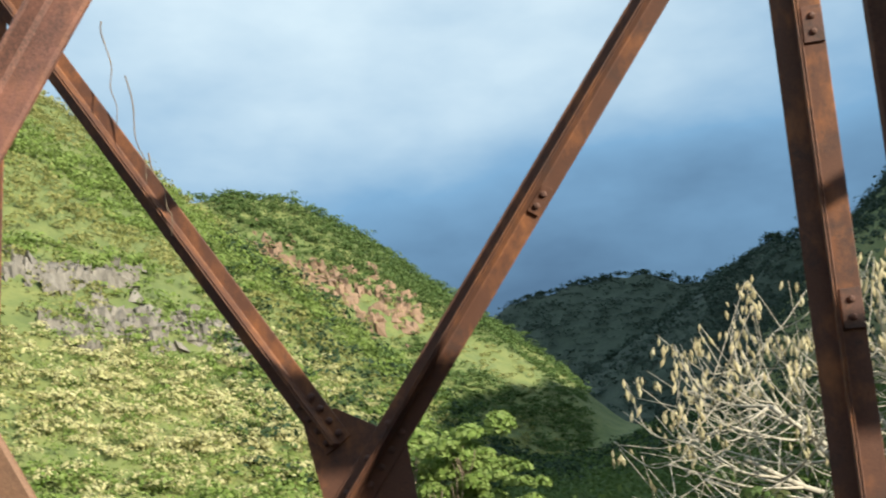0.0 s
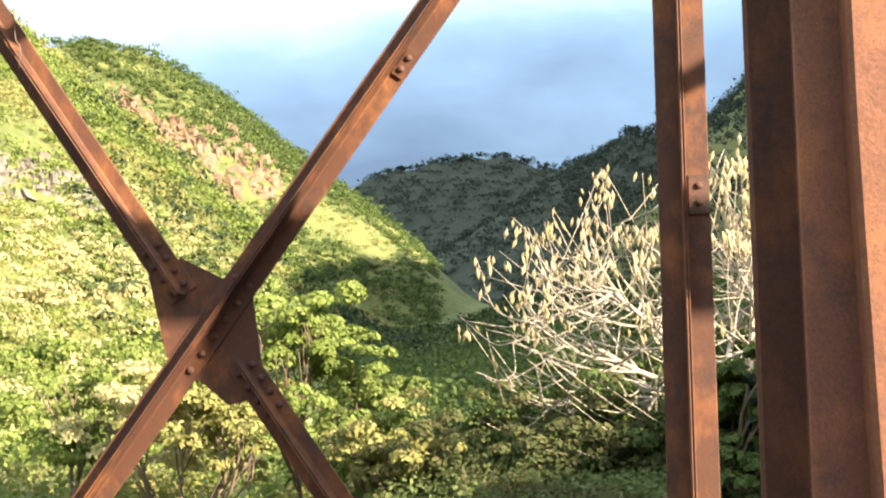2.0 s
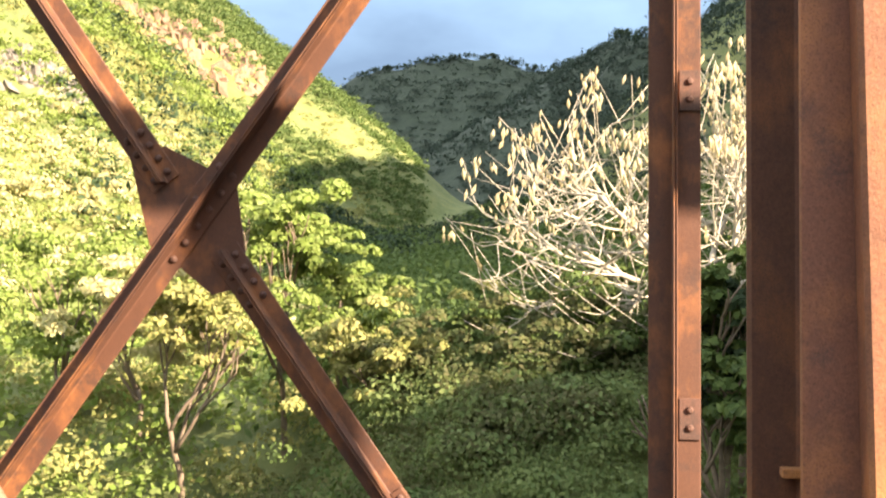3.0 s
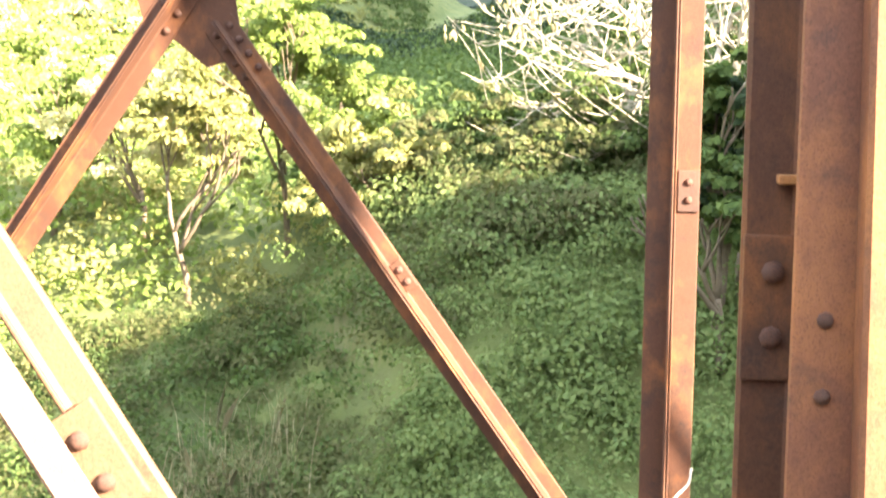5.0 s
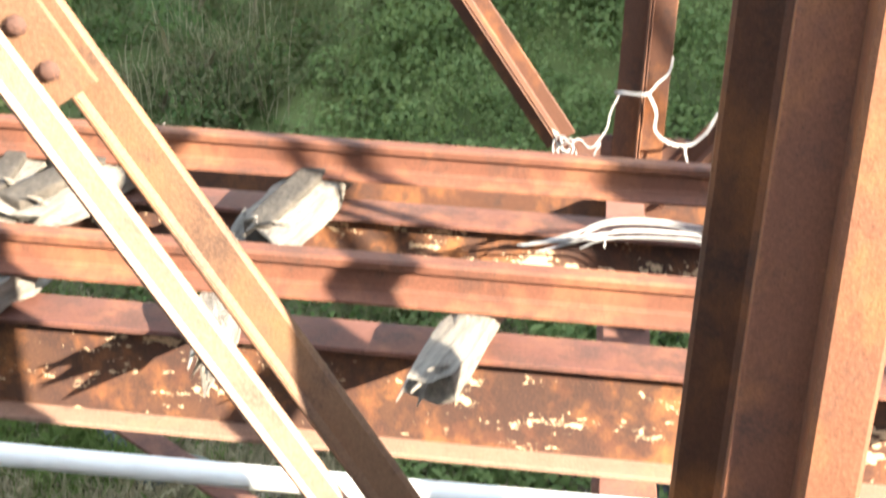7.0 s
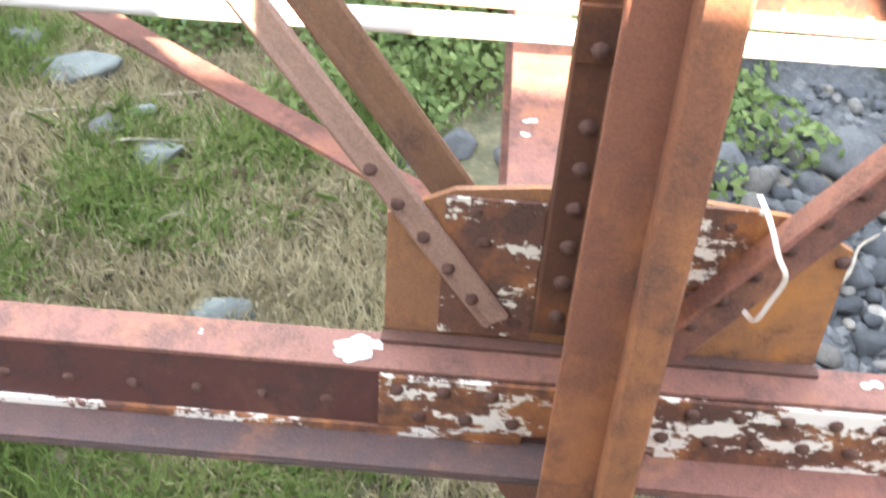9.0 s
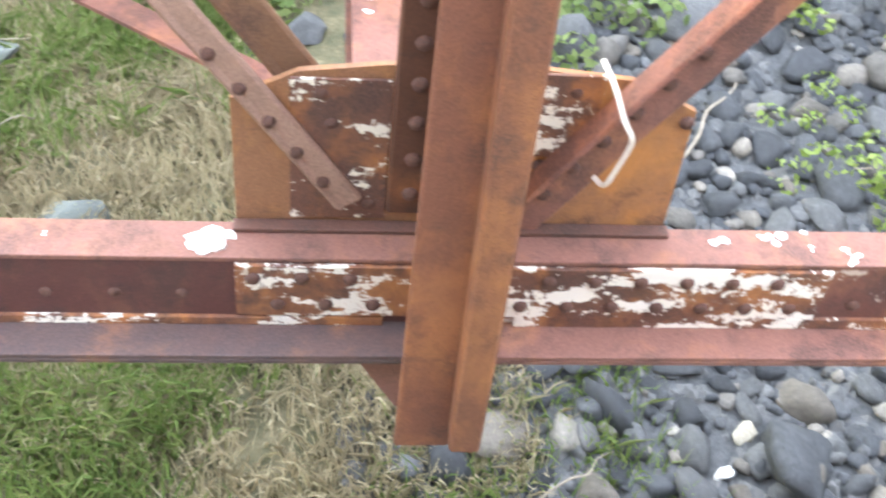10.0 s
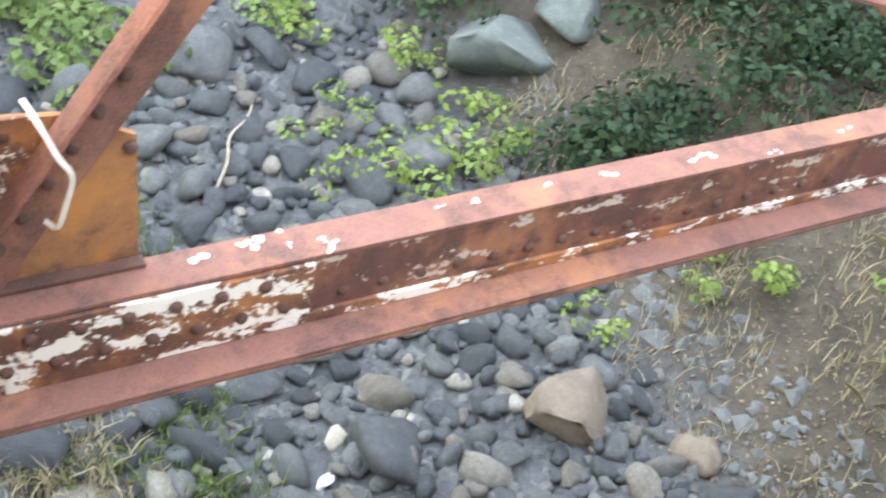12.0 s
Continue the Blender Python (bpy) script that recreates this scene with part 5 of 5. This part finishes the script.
# ------------------------------------------------------------------ river stones
def stone_mesh(name, seed, material, flat=0.65, cuts=2):
    rng = random.Random(seed)
    bm = bmesh.new()
    bmesh.ops.create_icosphere(bm, subdivisions=cuts, radius=1.0)
    planes = [(Vector((rng.gauss(0, 1), rng.gauss(0, 1), rng.gauss(0, 1))).normalized(), rng.uniform(0.42, 0.85)) for _ in range(15)]
    for v in bm.verts:
        for nrm, d in planes:
            over = v.co.dot(nrm) - d
            if over > 0:
                v.co -= nrm * over
        v.co += v.co.normalized() * (noise.noise(v.co * 1.7 + Vector((seed, 0, 0))) * 0.09 + noise.noise(v.co * 4.5 + Vector((0, seed, 0))) * 0.05)
        v.co.z *= flat
    me = bpy.data.meshes.new(name)
    bm.to_mesh(me)
    bm.free()
    me.shade_smooth()
    me.materials.append(material)
    return me


STONES = [stone_mesh("stone", 100 + i, STONE, random.Random(i).uniform(0.5, 0.8), 2) for i in range(14)]
rng = random.Random(77)
taken = []


def lay_stone(x, y, r, me, label, group, yaw=None, stretch=None):
    ob = new("stone", me)
    sx = stretch or rng.uniform(0.75, 1.25)
    ob.scale = (r * sx, r / sx, r * rng.uniform(0.8, 1.1))
    ob.location = (x, y, ground_z(x, y) + 0.22 * r)
    ob.rotation_euler = (rng.uniform(-0.25, 0.25), rng.uniform(-0.25, 0.25), yaw if yaw is not None else rng.uniform(0, 6.28))
    tagged(ob, label, "stone", group)
    taken.append((x, y, r))
    return ob


for x, y, r, mat, label, stretch in ((4.19, 4.44, 0.115, STONE_WHITE, "smooth white river stone", 1.2), (4.50, 4.9, 0.17, STONE_CREAM, "pale cream river stone", 1.2), (6.85, 4.3, 0.66, STONE_BROWN, "large brown block of rock on the river bed", 1.0),
                                     (9.1, 10.0, 1.1, STONE_GREEN, "large grey-green boulder by the bank", 1.15), (6.5, 3.3, 0.08, STONE_WHITE, "small white stone on the river bed", 1.0), (10.2, 9.9, 0.6, STONE_GREEN, "grey boulder beside a larger one", 1.0), (8.0, 3.4, 0.34, STONE_BROWN, "brown-grey stone at the foot of the bank", 1.0),
                                     (-4.9, 11.3, 0.55, STONE_GREEN, "grey boulder in the dry grass", 1.5), (-4.0, 10.6, 0.35, STONE_GREEN, "small grey boulder in the grass", 1.2), (-2.4, 7.4, 0.42, STONE_GREEN, "greenish stone in the grass", 1.2), (-6.6, 12.1, 0.5, STONE_DARK, "dark rock in the dry grass", 1.3), (-5.8, 11.8, 0.42, STONE_DARK, "dark rock in the dry grass", 1.2), (-3.65, 9.9, 0.5, STONE_GREEN, "grey rock among the grass tufts", 1.3), (-4.3, 10.2, 0.4, STONE_DARK, "dark rock in the dry grass", 1.1),
                                     (0.05, 10.9, 0.42, STONE_DARK, "dark rock at the edge of the stones", 1.1), (-0.4, 10.5, 0.38, STONE_DARK, "dark rock at the edge of the stones", 1.2), (0.9, 10.8, 0.34, STONE_DARK, "dark rock at the edge of the stones", 1.0)):
    lay_stone(x, y, r, stone_mesh("stone", int(100 * abs(x)) + 7, mat, 0.6, 3), label, "", 0.4, stretch)
tries = 0
while len(taken) < 300 and tries < 9000:
    tries += 1
    x, y = rng.uniform(0.5, 9.5), rng.uniform(1.8, 11.5)
    if x - 0.16 * (y - 6) - 0.6 * math.sin(y * 0.9) < 1.7 or x > 8.0 + 0.2 * math.sin(y):
        continue
    r = min(0.75, 0.17 * math.exp(abs(rng.gauss(0, 0.62))))
    if any((x - a) ** 2 + (y - b) ** 2 < (0.66 * (r + c)) ** 2 for a, b, c in taken):
        continue
    lay_stone(x, y, r, STONES[tries % 14], "rounded blue-grey stone on the dry river bed", "stones of the river bed")

# cobbles that fill the bed between the larger stones
ball = bmesh.new()
bmesh.ops.create_icosphere(ball, subdivisions=2, radius=1.0)
ball.verts.ensure_lookup_table()
unit = np.array([tuple(v.co) for v in ball.verts])
shell = np.array([[v.index for v in f.verts] for f in ball.faces])
ball.free()
g = np.random.default_rng(88)
cx, cy = g.uniform(0.4, 9.0, 1500), g.uniform(1.8, 12.5, 1500)
ok = (cx - 0.16 * (cy - 6) - 0.6 * np.sin(cy * 0.9) > 1.5) & (cx < 8.4 + 0.2 * np.sin(cy))
cx, cy = cx[ok], cy[ok]
n = len(cx)
cr = 0.075 * np.exp(np.abs(g.normal(0, 0.42, n)))
body = np.repeat(unit[None], n, 0)
for _ in range(9):
    nrm = g.normal(size=(n, 1, 3))
    nrm /= np.linalg.norm(nrm, axis=2, keepdims=True)
    over = np.maximum((body * nrm).sum(2, keepdims=True) - g.uniform(0.45, 0.85, (n, 1, 1)), 0)
    body = body - nrm * over
body = body * g.uniform(0.75, 1.3, (n, 1, 3)) * np.array([1.0, 1.0, 0.7]) * cr[:, None, None]
cv = (body + np.column_stack([cx, cy, height(cx, cy) + 0.3 * cr])[:, None]).reshape(-1, 3)
cf = (shell[None] + len(unit) * np.arange(n)[:, None, None]).reshape(-1, 3)
me = bpy.data.meshes.new("cobbles")
me.from_pydata(cv.tolist(), [], cf.tolist())
me.shade_smooth()
me.materials.append(COBBLE)
tagged(new("cobbles", me), "grey cobbles packed between the stones of the river bed", "cobbles", kind="stuff")

# small pebbles between them
g = np.random.default_rng(90)
px, py = g.uniform(0.0, 9.5, 5200), g.uniform(1.6, 14.0, 5200)
ok = px - 0.16 * (py - 6) - 0.6 * np.sin(py * 0.9) > 1.2
px, py = px[ok], py[ok]
pz = height(px, py)
base = np.array([(1, 0, 0), (-1, 0, 0), (0, 1, 0), (0, -1, 0), (0, 0, 0.7), (0, 0, -0.6)], float)
tris = np.array([(0, 2, 4), (2, 1, 4), (1, 3, 4), (3, 0, 4), (2, 0, 5), (1, 2, 5), (3, 1, 5), (0, 3, 5)])
sz = 0.045 * np.exp(np.abs(g.normal(0, 0.5, len(px))))
ang = g.uniform(0, 6.28, len(px))
shape = base[None] * g.uniform(0.6, 1.3, (len(px), 1, 3)) + g.normal(0, 0.12, (len(px), 6, 3))
rot = np.stack([shape[..., 0] * np.cos(ang)[:, None] - shape[..., 1] * np.sin(ang)[:, None], shape[..., 0] * np.sin(ang)[:, None] + shape[..., 1] * np.cos(ang)[:, None], shape[..., 2]], -1)
pv = (rot * sz[:, None, None] + np.column_stack([px, py, pz])[:, None]).reshape(-1, 3)
pf = (tris[None] + 6 * np.arange(len(px))[:, None, None]).reshape(-1, 3)
me = bpy.data.meshes.new("pebbles")
me.from_pydata(pv.tolist(), [], pf.tolist())
me.materials.append(simple("pebble_grey", (0.05, 0.052, 0.055), (0.16, 0.158, 0.15), 1.3, 0.85, 0.4))
tagged(new("pebbles", me), "grey pebbles between the stones of the river bed", "pebbles", kind="stuff")


# ------------------------------------------------------------------ more plants: banks beside the river bed
def bushes_at(name, label, spots, per, size, material, seed, flat=0.8):
    p = on_ground(np.array([q[0] for q in spots], float), np.array([q[1] for q in spots], float), 0.25)
    pos, face, sz = bush_leaves(p, np.array([q[2] for q in spots], float), per, size, seed, flat)
    return tagged(leaf_mesh(name, pos, face, sz, material, 0.6, seed), label, "shrubs", kind="stuff")


g = np.random.default_rng(131)
spots = [(g.uniform(8.2, 16), g.uniform(5.0, 13), g.uniform(0.45, 1.0)) for _ in range(240)]
spots = [q for q in spots if q[1] > 12.6 - 0.55 * q[0] and (q[0] - 9.0) ** 2 + (q[1] - 9.6) ** 2 > 3.0]
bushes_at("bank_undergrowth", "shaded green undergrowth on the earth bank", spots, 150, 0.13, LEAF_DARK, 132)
bushes_at("bank_saplings", "bright green saplings at the edge of the stones", [(g.uniform(5.8, 9.6), g.uniform(6.6, 12.5), g.uniform(0.25, 0.5)) for _ in range(15)] + [(g.uniform(7.6, 10.0), g.uniform(4.6, 6.2), g.uniform(0.18, 0.32)) for _ in range(7)] + [(g.uniform(9.6, 11.5), g.uniform(1.6, 3.6), g.uniform(0.3, 0.6)) for _ in range(8)], 90, 0.11, LEAF_BRIGHT, 133)
bushes_at("riverside_bushes", "green leafy bushes beyond the river stones", [(g.uniform(-1.5, 6.5), g.uniform(12.6, 15.0), g.uniform(0.5, 1.0)) for _ in range(30)] + [(g.uniform(-2.2, -0.2), g.uniform(11.0, 13.0), 0.6) for _ in range(5)] + [(g.uniform(2.8, 4.4), g.uniform(11.2, 12.6), 0.6) for _ in range(5)], 180, 0.17, LEAF_SOFT, 134)
bushes_at("screen_bushes", "tangled green bushes at the foot of the pale trees", [(g.uniform(-5.0, 4.0), g.uniform(24.5, 27.5), g.uniform(0.6, 1.2)) for _ in range(34)], 420, 0.13, LEAF_OLIVE, 135, 1.0)
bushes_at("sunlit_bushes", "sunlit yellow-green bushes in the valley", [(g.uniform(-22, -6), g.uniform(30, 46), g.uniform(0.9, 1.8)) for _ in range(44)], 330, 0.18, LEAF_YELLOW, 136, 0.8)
grass("bank_weeds", "dry weeds on the earth bank", g.uniform(8.0, 13.0, 90), g.uniform(1.5, 9.0, 90), 22, 0.34, STRAW, 137, 0.2, 0.010)
grass("stone_weeds", "green weeds among the river stones", g.uniform(0.8, 3.6, 120), g.uniform(2.2, 9.0, 120), 26, 0.30, GRASS, 138, 0.2, 0.012)

LITTER = leaf_material("brown_leaf_litter", [(0.06, 0.045, 0.03), (0.12, 0.085, 0.05), (0.20, 0.145, 0.112), (0.28, 0.22, 0.14)], 0.1)
lx, ly = g.uniform(7.6, 15.0, 9000), g.uniform(0.8, 11.0, 9000)
tagged(leaf_mesh("leaf_litter", on_ground(lx, ly, 0.02), np.column_stack([g.normal(0, 0.35, 9000), g.normal(0, 0.35, 9000), np.ones(9000)]), g.uniform(0.03, 0.08, 9000), LITTER, 0.6, 139), "brown fallen leaves on the earth bank", "leaves", kind="stuff")

# dry fallen branches and vine stems
rng = random.Random(140)
for a, b, r in (((6.2, 7.2), (8.2, 7.6), 0.03), ((4.6, 8.6), (5.6, 10.2), 0.035), ((2.2, 3.9), (3.1, 4.6), 0.02), ((6.2, 8.6), (7.4, 8.3), 0.02), ((-5.5, 10.0), (-3.2, 11.4), 0.03), ((-4.6, 9.4), (-2.8, 10.6), 0.025), ((-3.8, 8.2), (-2.6, 9.0), 0.02), ((11.2, 9.6), (11.0, 11.2), 0.06), ((12.0, 9.2), (12.1, 11.0), 0.05)):
    n = 6
    pts = []
    for i in range(n):
        f = i / (n - 1)
        x, y = a[0] + (b[0] - a[0]) * f + rng.uniform(-0.08, 0.08), a[1] + (b[1] - a[1]) * f + rng.uniform(-0.08, 0.08)
        pts.append((x, y, ground_z(x, y) + 0.08 + 0.25 * math.sin(math.pi * f) * rng.random()))
    tagged(tube("fallen_branch", smooth_path(pts, 3), r * 0.7, BARK_DRY, 6, r * 0.35), "dry pale fallen branch on the ground", "branch", "fallen branches")
bm = bmesh.new()
add_box(bm, (-0.16, -0.11, 0), (0.16, 0.11, 0.16), 0.05)
bag = mesh_object("plastic_bag", bm, BLUE_PLASTIC)
bag.location = (3.35, 8.35, ground_z(3.35, 8.35))
tagged(bag, "crumpled faded blue plastic bag among stones", "bag")


# ------------------------------------------------------------------ cliffs on the hillsides
def cliff(name, label, az0, az1, el0, el1, dist, n, material, size, seed, spread=0.4):
    """A band of upright rock columns and ledges on a hillside."""
    rng = np.random.default_rng(seed)
    bm = bmesh.new()
    for k in range(n):
        f = rng.random()
        az = az0 + (az1 - az0) * f
        want = el0 + (el1 - el0) * f + rng.normal(0, spread)
        d = np.linspace(dist[0], dist[1], 260)
        x, y = EYE.x + d * math.sin(radians(az)), EYE.y + d * math.cos(radians(az))
        z = height(x, y)
        up = np.degrees(np.arctan2(z - EYE.z, d))
        i = int(np.argmin(np.abs(up - want)))
        w, h = size * rng.uniform(0.35, 1.1), size * rng.uniform(0.7, 1.9)
        m = pose(x[i], y[i], z[i] + h * rng.uniform(-0.3, 0.05), rng.uniform(-9, 9), rng.uniform(-9, 9), rng.uniform(0, 90))
        vs = bmesh.ops.create_cone(bm, cap_ends=True, segments=5, radius1=w, radius2=w * rng.uniform(0.45, 0.9), depth=h)["verts"]
        for v in vs:
            v.co = m @ (v.co + Vector(rng.normal(0, 0.26 * w, 3)))
    return tagged(mesh_object(name, bm, material), label, "cliff", kind="stuff")


cliff("cliff_band", "grey columnar rock band on the hillside", -35.5, -29.5, 12.9, 12.3, (90, 215), 90, CLIFF, 1.1, 151, 0.3)
cliff("lower_cliff_band", "grey broken rock band on the hillside", -33.8, -24.5, 10.9, 9.4, (90, 235), 160, CLIFF, 1.1, 152, 0.5)
cliff("red_cliff", "red-brown rock face on the sunlit spur", -24.5, -16.5, 14.0, 10.0, (250, 380), 230, CLIFF_RED, 1.9, 153, 0.6)

for x, y, top, r, seed, m in ((-4.6, 29.0, 1.2, 1.5, 171, LEAF_OLIVE), (-2.8, 30.5, 2.2, 1.7, 172, LEAF_MID), (-0.9, 28.0, 2.6, 1.7, 173, LEAF_OLIVE), (0.8, 28.0, 2.9, 1.7, 174, LEAF_MID), (2.6, 27.0, 3.0, 1.6, 175, LEAF_OLIVE), (1.6, 33.5, 4.6, 2.0, 176, LEAF_MID)):
    leafy_tree("thicket_tree", "mid-green thicket tree before the pale trees", x, y, top, r, seed, m, 6500, 0.15)
# dry vine that hangs from the far truss
for k, (x, z) in enumerate(((-2.75, 4.75), (-2.62, 4.45), (-2.50, 4.05))):
    rng = random.Random(180 + k)
    p = Vector((x, FAR_Y - 0.12, z))
    pts = [p]
    for i in range(6):
        p = p + Vector((rng.uniform(-0.01, 0.06), 0, rng.uniform(-0.11, -0.03)))
        pts.append(p)
    tagged(tube("dry_vine", smooth_path(pts, 3), 0.004, BARK_BROWN, 5, 0.002), "thin dry vine hanging beside the far diagonal", "vine", "dry vines")
